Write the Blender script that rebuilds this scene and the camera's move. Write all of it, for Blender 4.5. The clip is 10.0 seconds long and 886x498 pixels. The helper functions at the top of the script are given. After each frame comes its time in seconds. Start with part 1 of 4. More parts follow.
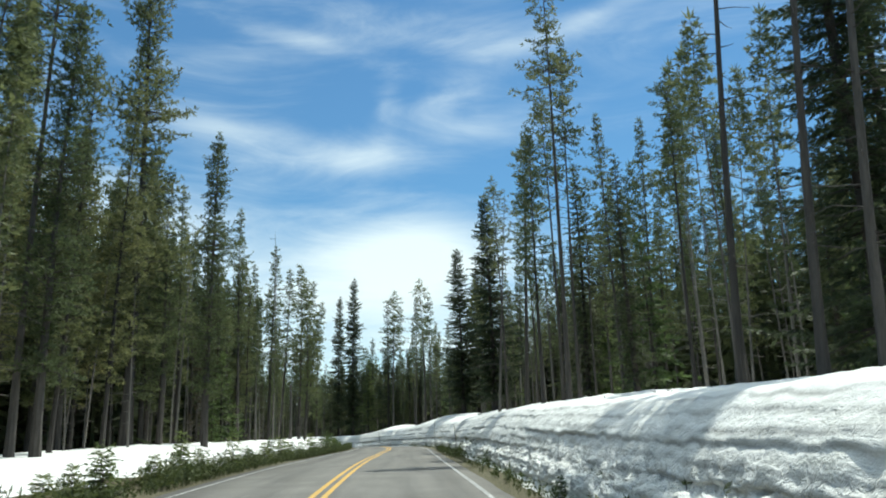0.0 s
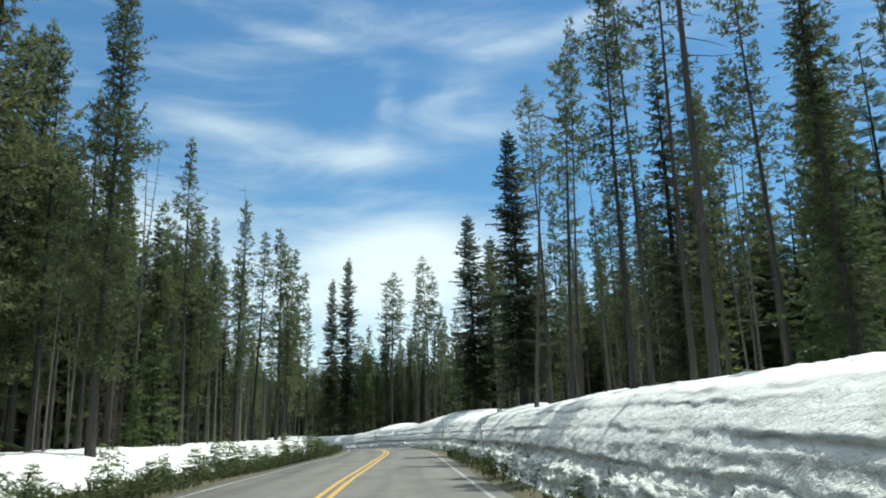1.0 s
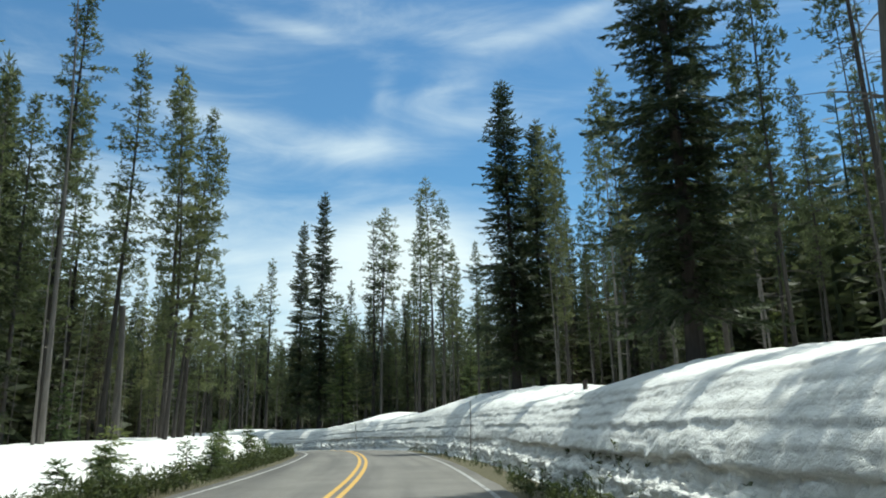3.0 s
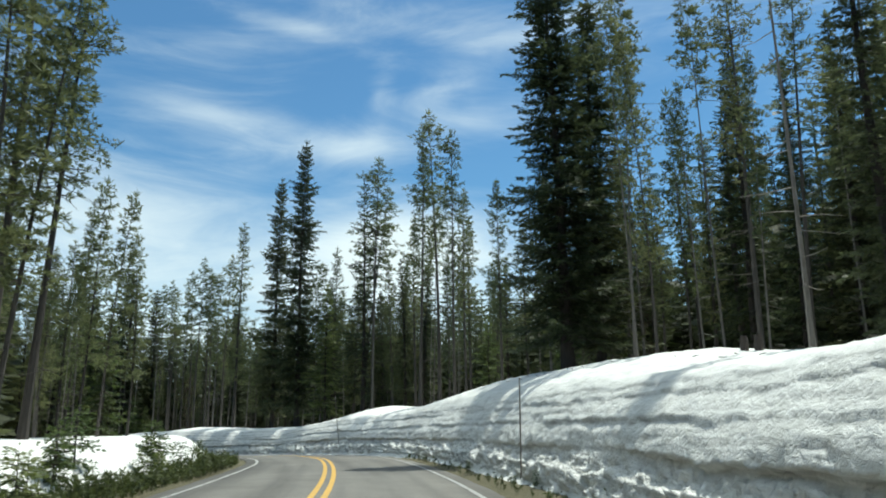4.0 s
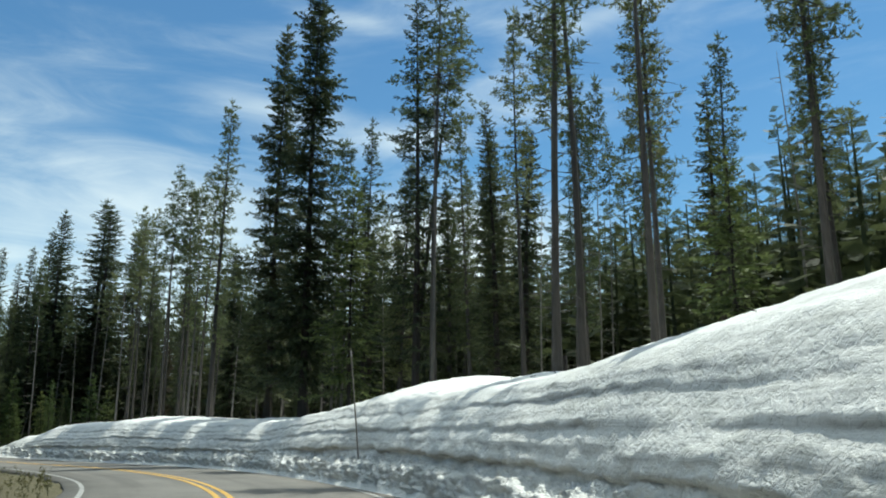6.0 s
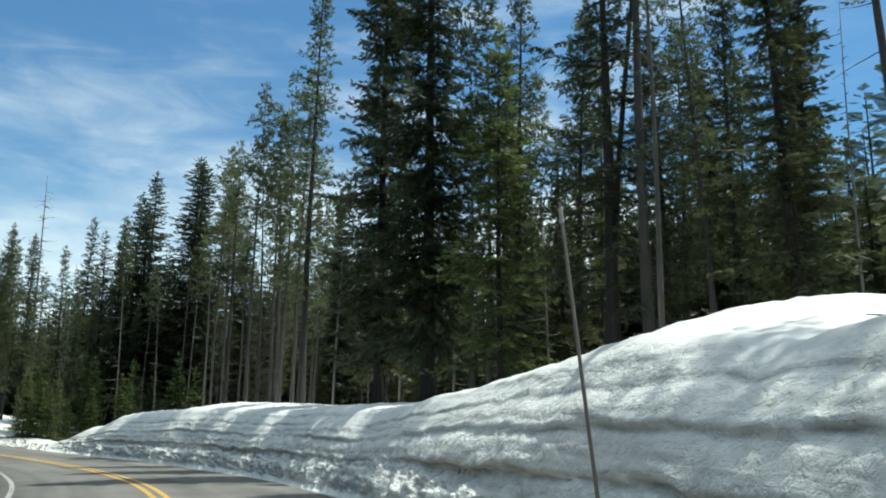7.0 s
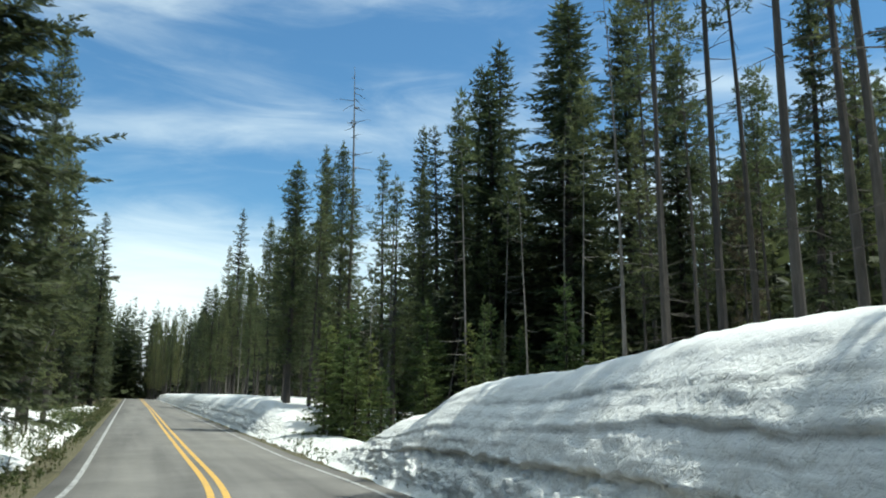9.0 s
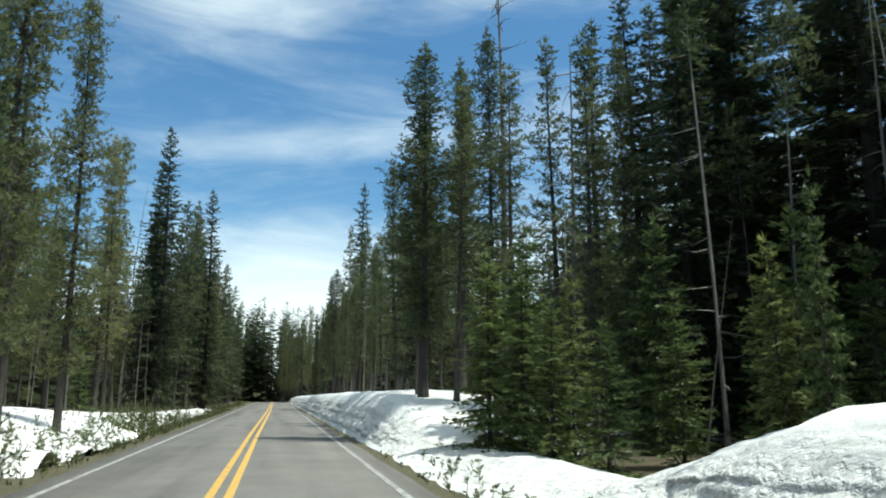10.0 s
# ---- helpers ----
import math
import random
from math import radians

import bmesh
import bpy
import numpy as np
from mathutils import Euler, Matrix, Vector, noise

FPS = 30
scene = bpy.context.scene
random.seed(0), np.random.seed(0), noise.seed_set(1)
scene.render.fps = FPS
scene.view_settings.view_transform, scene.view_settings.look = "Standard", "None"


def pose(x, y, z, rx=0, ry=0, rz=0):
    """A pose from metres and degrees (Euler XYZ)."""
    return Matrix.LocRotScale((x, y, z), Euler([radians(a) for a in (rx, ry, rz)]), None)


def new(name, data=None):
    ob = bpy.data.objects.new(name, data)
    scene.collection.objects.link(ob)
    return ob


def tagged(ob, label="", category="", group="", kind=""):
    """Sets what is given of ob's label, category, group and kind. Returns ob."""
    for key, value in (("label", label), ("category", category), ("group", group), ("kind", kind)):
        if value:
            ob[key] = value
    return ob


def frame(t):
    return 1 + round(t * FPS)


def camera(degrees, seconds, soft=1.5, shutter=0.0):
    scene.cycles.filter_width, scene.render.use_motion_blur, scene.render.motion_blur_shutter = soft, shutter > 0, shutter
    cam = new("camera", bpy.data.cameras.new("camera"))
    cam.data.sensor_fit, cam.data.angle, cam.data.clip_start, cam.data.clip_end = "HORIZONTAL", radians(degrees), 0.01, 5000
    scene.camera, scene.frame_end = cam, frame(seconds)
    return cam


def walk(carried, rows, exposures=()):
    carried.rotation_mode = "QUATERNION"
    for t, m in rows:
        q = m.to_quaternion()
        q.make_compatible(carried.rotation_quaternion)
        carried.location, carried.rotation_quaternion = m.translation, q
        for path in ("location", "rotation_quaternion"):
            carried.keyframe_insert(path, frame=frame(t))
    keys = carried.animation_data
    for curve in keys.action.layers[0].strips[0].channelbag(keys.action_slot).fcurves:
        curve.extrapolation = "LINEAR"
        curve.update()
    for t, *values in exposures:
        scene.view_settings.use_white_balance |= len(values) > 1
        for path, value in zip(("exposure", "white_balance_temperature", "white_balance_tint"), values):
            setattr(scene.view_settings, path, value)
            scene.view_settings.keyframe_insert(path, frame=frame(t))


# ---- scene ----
cam = camera(59.0, 10.0, soft=1.9)
EXPOSURE = 0.15
METRES, EYE, TILT, LEAN, TURN = 150.0, 1.4, 0.0, 0.0, 0.0
ROWS = [
    (0.0, 0.0, 0.0, 0.0, 0.4, 13.95, 1.63),
    (0.5, -0.0035, 0.0502, 0.0008, 0.35, 13.93, 1.38),
    (1.0, -0.0066, 0.1021, 0.0023, 0.33, 13.86, 1.45),
    (1.5, -0.01, 0.155, 0.0034, 0.2, 13.8, 1.41),
    (2.0, -0.013, 0.2063, 0.0042, 0.08, 13.69, 1.32),
    (2.5, -0.0156, 0.2575, 0.0048, -0.07, 13.5, 1.15),
    (4.0, -0.0227, 0.4133, 0.0059, -0.43, 13.31, 0.76),
    (4.5, -0.0254, 0.4656, 0.0067, -0.61, 13.29, 0.54),
    (5.0, -0.0286, 0.5152, 0.0074, -0.51, 13.18, 0.66),
    (6.5, -0.05, 0.6591, 0.0087, 7.28, 12.43, -0.36),
    (7.0, -0.0635, 0.7066, 0.0082, 12.22, 12.12, -0.33),
    (7.5, -0.0832, 0.7526, 0.0075, 19.17, 11.78, -0.35),
    (8.0, -0.1075, 0.7952, 0.0066, 26.28, 11.66, -0.07),
    (8.5, -0.1362, 0.8336, 0.0058, 32.26, 11.62, -0.18),
    (9.0, -0.1675, 0.8682, 0.005, 37.57, 11.59, -0.51),
    (9.5, -0.2017, 0.9002, 0.0044, 42.48, 11.56, -0.21),
    (10.0, -0.2392, 0.9306, 0.0037, 47.1, 11.69, 0.1),
]
walk(cam, [(t, pose(0, 0, EYE, TILT, LEAN, TURN) @ pose(METRES * x, METRES * y, METRES * z, 90 + pitch, roll, yaw)) for t, x, y, z, yaw, pitch, roll in ROWS],
     [(0.0, EXPOSURE + .06, 6300, 2.5), (2.0, EXPOSURE - .02, 6300, 2.5), (6.0, EXPOSURE, 6300, 2.5), (8.0, EXPOSURE + .13, 6250, 3), (10.0, EXPOSURE + .16, 6250, 3)])

# ---- world, sun, exposure ----
SUN_ELEVATION, SUN_AZIMUTH = 68.0, 36.0      # degrees above the horizon; from +x towards +y


def build_world():
    w = bpy.data.worlds.new("sky")
    scene.world = w
    w.use_nodes = True
    nt = w.node_tree
    nt.nodes.clear()
    N, L = nt.nodes.new, nt.links.new

    def calc(op, a, b=0.0, c=None):
        n = N("ShaderNodeMath")
        n.operation = op
        for k, v in enumerate((a, b) if c is None else (a, b, c)):
            if isinstance(v, (int, float)):
                n.inputs[k].default_value = v
            else:
                L(v, n.inputs[k])
        return n.outputs[0]

    sky = N("ShaderNodeTexSky")
    sky.sky_type = "NISHITA"
    sky.sun_disc = False
    sky.sun_elevation = radians(SUN_ELEVATION)
    sky.sun_rotation = radians(90 - SUN_AZIMUTH)
    sky.altitude = 900
    sky.air_density, sky.dust_density, sky.ozone_density = 1.25, 0.25, 0.35
    co = N("ShaderNodeTexCoord")
    sep = N("ShaderNodeSeparateXYZ")
    L(co.outputs["Generated"], sep.inputs[0])
    az = calc("MULTIPLY", calc("ARCTAN2", sep.outputs["X"], sep.outputs["Y"]), 57.2958)      # degrees right of +y
    el = calc("MULTIPLY", calc("ARCSINE", sep.outputs["Z"]), 57.2958)
    flat = N("ShaderNodeCombineXYZ")
    L(az, flat.inputs[0]); L(el, flat.inputs[1])

    def streaks(scale, turn, loc, detail, distortion, rough):
        m = N("ShaderNodeMapping")
        m.inputs["Rotation"].default_value = (0, 0, radians(turn))
        m.inputs["Scale"].default_value = scale
        m.inputs["Location"].default_value = loc
        L(flat.outputs[0], m.inputs["Vector"])
        n = N("ShaderNodeTexNoise")
        n.inputs["Scale"].default_value = 1.0
        n.inputs["Detail"].default_value = detail
        n.inputs["Roughness"].default_value = rough
        n.inputs["Distortion"].default_value = distortion
        L(m.outputs[0], n.inputs["Vector"])
        return n.outputs["Fac"]

    def bank(a, e, wide, high, amount, slope=0.0):
        """A soft bank of cloud round azimuth a and elevation e, in degrees."""
        da = calc("SUBTRACT", az, a)
        x = calc("DIVIDE", da, wide)
        y = calc("DIVIDE", calc("SUBTRACT", calc("SUBTRACT", el, e), calc("MULTIPLY", da, slope)), high)
        q = calc("ADD", calc("MULTIPLY", x, x), calc("MULTIPLY", y, y))
        return calc("MULTIPLY", calc("POWER", 2.718, calc("MULTIPLY", q, -1.0)), amount)

    big = streaks((0.035, 0.12, 1), -6, (4.3, 2.2, 0), 6, 0.7, 0.52)
    thin = streaks((0.075, 0.30, 1), -9, (1.7, 6.1, 0), 9, 1.1, 0.62)
    density = calc("ADD", calc("ADD", calc("MULTIPLY", big, 0.42), calc("MULTIPLY", thin, 0.30)), 0.135)
    for b in ((-2, 13.5, 8, 3.4, .26), (-12, 11, 12, 3.5, .16), (-9, 21, 11, 1.7, .16, -.04), (4, 23, 9, 1.3, .10, .16), (-24, 15, 12, 4, .15), (-14, 31, 22, 1.6, .04, -.10),
              (-59, 9, 12, 5, .26), (-64, 29, 8, 4, .22), (-55, 19.5, 14, 1.3, .13, .10), (-38, 12, 9, 4, .15), (-36, 22, 8, 2.0, .06), (2, 27, 5, 3.0, .08), (-46, 33, 18, 6, .10), (-25, 36, 14, 5, .06), (-6.5, 20.6, 3.0, .9, .09, .12), (-2.5, 13.4, 3.6, 2.2, .16), (-4, 24.5, 1.2, 2.2, .12, .5), (0, 24.4, 3, 1.2, .12, .3), (12, 29.5, 6, .8, .12, .25), (-12, 29, 6, .7, .12, -.1), (-18, 22.6, 5, .8, .12, -.12)):
        density = calc("ADD", density, bank(*b))
    haze = N("ShaderNodeMapRange")
    haze.interpolation_type = "SMOOTHSTEP"
    haze.inputs["From Min"].default_value, haze.inputs["From Max"].default_value = 15, 3
    haze.inputs["To Min"].default_value, haze.inputs["To Max"].default_value = 0.0, 0.26
    L(el, haze.inputs["Value"])
    density = calc("ADD", density, haze.outputs[0])
    high = N("ShaderNodeMapRange")                       # unseen bright cirrus overhead, added to strengthen the fill light
    high.interpolation_type = "SMOOTHSTEP"
    high.inputs["From Min"].default_value, high.inputs["From Max"].default_value = 36, 62
    high.inputs["To Min"].default_value, high.inputs["To Max"].default_value = 0.0, 0.55
    L(el, high.inputs["Value"])
    density = calc("ADD", density, high.outputs[0])
    cover = N("ShaderNodeMapRange")
    cover.interpolation_type = "SMOOTHSTEP"
    cover.inputs["From Min"].default_value, cover.inputs["From Max"].default_value = 0.475, 0.87
    L(density, cover.inputs["Value"])
    low = N("ShaderNodeMapRange")
    low.inputs["From Min"].default_value, low.inputs["From Max"].default_value = 36, 4
    low.inputs["To Min"].default_value, low.inputs["To Max"].default_value = 0.62, 1.0
    L(el, low.inputs["Value"])
    fac = calc("MULTIPLY", cover.outputs[0], calc("MAXIMUM", low.outputs[0], calc("MULTIPLY", high.outputs[0], 1.8)))
    deep = N("ShaderNodeMix"); deep.data_type, deep.blend_type = "RGBA", "MULTIPLY"
    deep.inputs[0].default_value = 1.0
    L(sky.outputs[0], deep.inputs["A"])
    deep.inputs["B"].default_value = (0.56, 0.85, 1.0, 1)
    blend = N("ShaderNodeMix"); blend.data_type = "RGBA"
    L(fac, blend.inputs[0])
    L(deep.outputs["Result"], blend.inputs["A"])
    blend.inputs["B"].default_value = (8.2, 8.9, 8.9, 1)
    bg = N("ShaderNodeBackground")
    bg.inputs["Strength"].default_value = 0.108
    L(blend.outputs["Result"], bg.inputs["Color"])
    out = N("ShaderNodeOutputWorld")
    L(bg.outputs[0], out.inputs["Surface"])


build_world()
sun_data = bpy.data.lights.new("sun", "SUN")
sun_data.energy, sun_data.angle, sun_data.color = 4.2, radians(0.55), (1.0, 0.97, 0.88)
sun = new("sun", sun_data)
sun.rotation_euler = Euler((0, radians(90 - SUN_ELEVATION), radians(SUN_AZIMUTH)))

# ---- materials ----


def material(name):
    m = bpy.data.materials.new(name)
    m.use_nodes = True
    nt = m.node_tree
    nt.nodes.clear()
    out = nt.nodes.new("ShaderNodeOutputMaterial")
    b = nt.nodes.new("ShaderNodeBsdfPrincipled")
    nt.links.new(b.outputs[0], out.inputs["Surface"])
    return m, nt, b, out


def noise_node(nt, scale, detail=4.0, rough=0.55, vector=None, distortion=0.0):
    n = nt.nodes.new("ShaderNodeTexNoise")
    n.inputs["Scale"].default_value, n.inputs["Detail"].default_value = scale, detail
    n.inputs["Roughness"].default_value, n.inputs["Distortion"].default_value = rough, distortion
    if vector is not None:
        nt.links.new(vector, n.inputs["Vector"])
    return n.outputs["Fac"]


def ramp(nt, fac, stops):
    r = nt.nodes.new("ShaderNodeValToRGB")
    while len(r.color_ramp.elements) < len(stops):
        r.color_ramp.elements.new(0.5)
    for e, (p, c) in zip(r.color_ramp.elements, stops):
        e.position, e.color = p, (*c, 1)
    nt.links.new(fac, r.inputs["Fac"])
    return r.outputs["Color"]


def mixc(nt, fac, a, b, mode="MIX"):
    m = nt.nodes.new("ShaderNodeMix")
    m.data_type, m.blend_type = "RGBA", mode
    for sock, v in ((m.inputs[0], fac), (m.inputs["A"], a), (m.inputs["B"], b)):
        if isinstance(v, (int, float)):
            sock.default_value = v
        elif isinstance(v, tuple):
            sock.default_value = (*v, 1)
        else:
            nt.links.new(v, sock)
    return m.outputs["Result"]


def bump(nt, b, height, strength, distance):
    n = nt.nodes.new("ShaderNodeBump")
    n.inputs["Strength"].default_value, n.inputs["Distance"].default_value = strength, distance
    nt.links.new(height, n.inputs["Height"])
    nt.links.new(n.outputs[0], b.inputs["Normal"])


def position(nt, scale=(1, 1, 1), kind="Object"):
    c = nt.nodes.new("ShaderNodeTexCoord")
    m = nt.nodes.new("ShaderNodeMapping")
    m.inputs["Scale"].default_value = scale
    nt.links.new(c.outputs[kind], m.inputs["Vector"])
    return m.outputs[0]


def math_node(nt, op, a, b=0.5, c=None, clamp=False):
    n = nt.nodes.new("ShaderNodeMath")
    n.operation, n.use_clamp = op, clamp
    for i, v in enumerate((a, b) if c is None else (a, b, c)):
        if isinstance(v, (int, float)):
            n.inputs[i].default_value = v
        else:
            nt.links.new(v, n.inputs[i])
    return n.outputs[0]


def face_node(nt):
    att = nt.nodes.new("ShaderNodeAttribute")
    att.attribute_name = "face"                        # 1 on the cut face, 0 on the open top
    return att.outputs["Fac"]


def snow_material():
    m, nt, b, out = material("old_snow")
    p = position(nt)
    beds = noise_node(nt, 1.0, 6, 0.62, position(nt, (0.16, 6.5, 1), "UV"), 0.3)          # along the road, up the face
    thin_beds = noise_node(nt, 1.0, 5, 0.62, position(nt, (0.22, 11.0, 1), "UV"), 0.0)
    blotch = noise_node(nt, 0.9, 7, 0.65, p)
    lump = noise_node(nt, 6.5, 5, 0.62, p)
    grit = noise_node(nt, 30.0, 4, 0.7, p)
    up = nt.nodes.new("ShaderNodeSeparateXYZ")
    nt.links.new(position(nt, (1, 1, 1), "UV"), up.inputs[0])
    crumbly = nt.nodes.new("ShaderNodeMapRange")        # the foot of the face is broken up
    crumbly.inputs["From Min"].default_value, crumbly.inputs["From Max"].default_value = 1.05, 0.6
    crumbly.inputs["To Min"].default_value, crumbly.inputs["To Max"].default_value = 0.12, 1.0
    nt.links.new(up.outputs["Y"], crumbly.inputs["Value"])
    foot = math_node(nt, "MULTIPLY", face_node(nt), crumbly.outputs[0])
    clean = ramp(nt, blotch, [(0.25, (0.73, 0.737, 0.715)), (0.7, (0.83, 0.836, 0.81))])
    dirty = ramp(nt, beds, [(0.30, (0.55, 0.557, 0.53)), (0.44, (0.68, 0.687, 0.66)), (0.60, (0.77, 0.777, 0.75))])
    face = face_node(nt)
    col = mixc(nt, math_node(nt, "MULTIPLY", face, 0.85), clean, dirty)
    col = mixc(nt, math_node(nt, "MULTIPLY", face, 0.30), col, ramp(nt, thin_beds, [(0.36, (0.60, 0.595, 0.57)), (0.45, (1, 1, 1))]), "MULTIPLY")
    # hollows of the broken foot tinted darker: shade painted along with dirt
    col = mixc(nt, math_node(nt, "MULTIPLY", foot, 0.35), col, ramp(nt, lump, [(0.30, (0.72, 0.715, 0.69)), (0.52, (1, 1, 1))]), "MULTIPLY")
    melt = noise_node(nt, 2.6, 6, 0.68, p, 0.4)
    col = mixc(nt, math_node(nt, "MULTIPLY", face, 0.7), col, ramp(nt, melt, [(0.38, (0.78, 0.785, 0.765)), (0.50, (1, 1, 1))]), "MULTIPLY")
    col = mixc(nt, 0.3, col, ramp(nt, grit, [(0.26, (0.35, 0.32, 0.27)), (0.35, (1, 1, 1))]), "MULTIPLY")
    # dirt and the shadow under each bed's lip, both painted as dark lines
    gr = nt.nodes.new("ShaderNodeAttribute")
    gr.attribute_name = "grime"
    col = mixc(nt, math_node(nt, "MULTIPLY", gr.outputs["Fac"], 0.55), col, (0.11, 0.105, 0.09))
    nt.links.new(col, b.inputs["Base Color"])
    b.inputs["Roughness"].default_value = 0.62
    b.inputs["Specular IOR Level"].default_value = 0.3
    h = math_node(nt, "ADD", math_node(nt, "MULTIPLY", blotch, 0.8), math_node(nt, "MULTIPLY", grit, 0.06))
    h = math_node(nt, "ADD", h, math_node(nt, "MULTIPLY", lump, math_node(nt, "MULTIPLY_ADD", foot, 0.9, 0.08)))
    h = math_node(nt, "ADD", h, math_node(nt, "MULTIPLY", thin_beds, math_node(nt, "MULTIPLY", face, 0.15)))
    # sharp-edged layers and crumbs
    sheet = noise_node(nt, 1.0, 2, 0.5, position(nt, (0.22, 5.0, 1), "UV"), 0.15)
    layer = ramp(nt, sheet, [(0.44, (0, 0, 0)), (0.46, (1, 1, 1)), (0.60, (0.4, 0.4, 0.4)), (0.62, (1, 1, 1))])
    h = math_node(nt, "ADD", h, math_node(nt, "MULTIPLY", layer, math_node(nt, "MULTIPLY", face, 0.025)))
    crumb = ramp(nt, noise_node(nt, 8.0, 3, 0.55, p, 0.3), [(0.40, (0, 0, 0)), (0.50, (0.8, 0.8, 0.8)), (0.65, (1, 1, 1))])
    h = math_node(nt, "ADD", h, math_node(nt, "MULTIPLY", crumb, math_node(nt, "MULTIPLY_ADD", foot, 0.32, math_node(nt, "MULTIPLY", face, 0.09))))
    bump(nt, b, h, 0.7, 0.11)
    return m


def ground_material():
    m, nt, b, out = material("forest_floor")
    p = position(nt)
    litter = ramp(nt, noise_node(nt, 2.2, 8, 0.65, p), [(0.3, (0.035, 0.026, 0.017)), (0.55, (0.085, 0.06, 0.038)), (0.75, (0.13, 0.10, 0.06))])
    moss = ramp(nt, noise_node(nt, 9.0, 5, 0.6, p), [(0.3, (0.04, 0.05, 0.018)), (0.7, (0.12, 0.11, 0.045))])
    col = mixc(nt, math_node(nt, "MULTIPLY", noise_node(nt, 0.35, 4, 0.6, p), 0.7), litter, moss)
    att = nt.nodes.new("ShaderNodeAttribute")
    att.attribute_name = "snow"
    edge = math_node(nt, "ADD", att.outputs["Fac"], math_node(nt, "MULTIPLY_ADD", noise_node(nt, 0.55, 7, 0.6, p), 1.6, -0.8))
    fac = nt.nodes.new("ShaderNodeMapRange")
    fac.inputs["From Min"].default_value, fac.inputs["From Max"].default_value = 0.47, 0.55
    nt.links.new(edge, fac.inputs["Value"])
    snow = ramp(nt, noise_node(nt, 14.0, 5, 0.65, p), [(0.28, (0.5, 0.47, 0.42)), (0.42, (0.86, 0.87, 0.87))])
    col = mixc(nt, fac.outputs[0], col, snow)
    verge = nt.nodes.new("ShaderNodeAttribute")
    verge.attribute_name = "verge"
    grit = ramp(nt, noise_node(nt, 11.0, 7, 0.7, p), [(0.3, (0.055, 0.052, 0.025)), (0.6, (0.14, 0.128, 0.070)), (0.8, (0.24, 0.22, 0.15))])
    col = mixc(nt, verge.outputs["Fac"], col, grit)
    nt.links.new(col, b.inputs["Base Color"])
    b.inputs["Roughness"].default_value = 0.9
    bump(nt, b, noise_node(nt, 6.0, 7, 0.7, p), 0.8, 0.12)
    return m


def asphalt_material():
    m, nt, b, out = material("worn_asphalt")
    uv = position(nt, (1, 1, 1), "UV")                # metres along, metres across
    p = position(nt)
    base = ramp(nt, noise_node(nt, 0.5, 6, 0.6, p), [(0.3, (0.136, 0.131, 0.120)), (0.7, (0.192, 0.185, 0.170))])
    stone = ramp(nt, noise_node(nt, 60.0, 3, 0.7, p), [(0.3, (0.6, 0.6, 0.6)), (0.7, (1.35, 1.35, 1.35))])
    col = mixc(nt, 0.6, base, stone, "MULTIPLY")
    streak = noise_node(nt, 1.0, 4, 0.55, position(nt, (0.05, 1.1, 1), "UV"))
    col = mixc(nt, 0.75, col, ramp(nt, streak, [(0.32, (0.62, 0.62, 0.63)), (0.5, (1, 1, 1)), (0.7, (1.2, 1.2, 1.18))]), "MULTIPLY")
    nt.links.new(col, b.inputs["Base Color"])
    b.inputs["Roughness"].default_value = 0.85
    b.inputs["Specular IOR Level"].default_value = 0.3
    bump(nt, b, noise_node(nt, 90.0, 3, 0.7, p), 0.35, 0.01)
    return m


def paint_material(name, colour, gap):
    m, nt, b, out = material(name)
    p = position(nt)
    wear = ramp(nt, noise_node(nt, 9.0, 6, 0.7, p), [(gap - 0.08, (0.14, 0.14, 0.135)), (gap + 0.05, colour)])
    nt.links.new(wear, b.inputs["Base Color"])
    b.inputs["Roughness"].default_value = 0.7
    return m


def bark_material(name, dark, pale, scale=1.0):
    m, nt, b, out = material(name)
    p = position(nt, (5 * scale, 5 * scale, 0.9 * scale))
    info = nt.nodes.new("ShaderNodeObjectInfo")
    n = noise_node(nt, 1.6, 7, 0.65, p, 0.5)
    col = ramp(nt, n, [(0.3, dark), (0.68, pale)])
    patch = noise_node(nt, 0.5, 4, 0.6, position(nt))
    col = mixc(nt, math_node(nt, "MULTIPLY", patch, 0.7), col, tuple(0.7 * v for v in pale), "MIX")
    var = math_node(nt, "MULTIPLY_ADD", info.outputs["Random"], 0.7, 0.65)
    hsv = nt.nodes.new("ShaderNodeHueSaturation")
    nt.links.new(var, hsv.inputs["Value"])
    nt.links.new(col, hsv.inputs["Color"])
    nt.links.new(hsv.outputs[0], b.inputs["Base Color"])
    b.inputs["Roughness"].default_value = 0.92
    bump(nt, b, n, 0.9, 0.05)
    return m


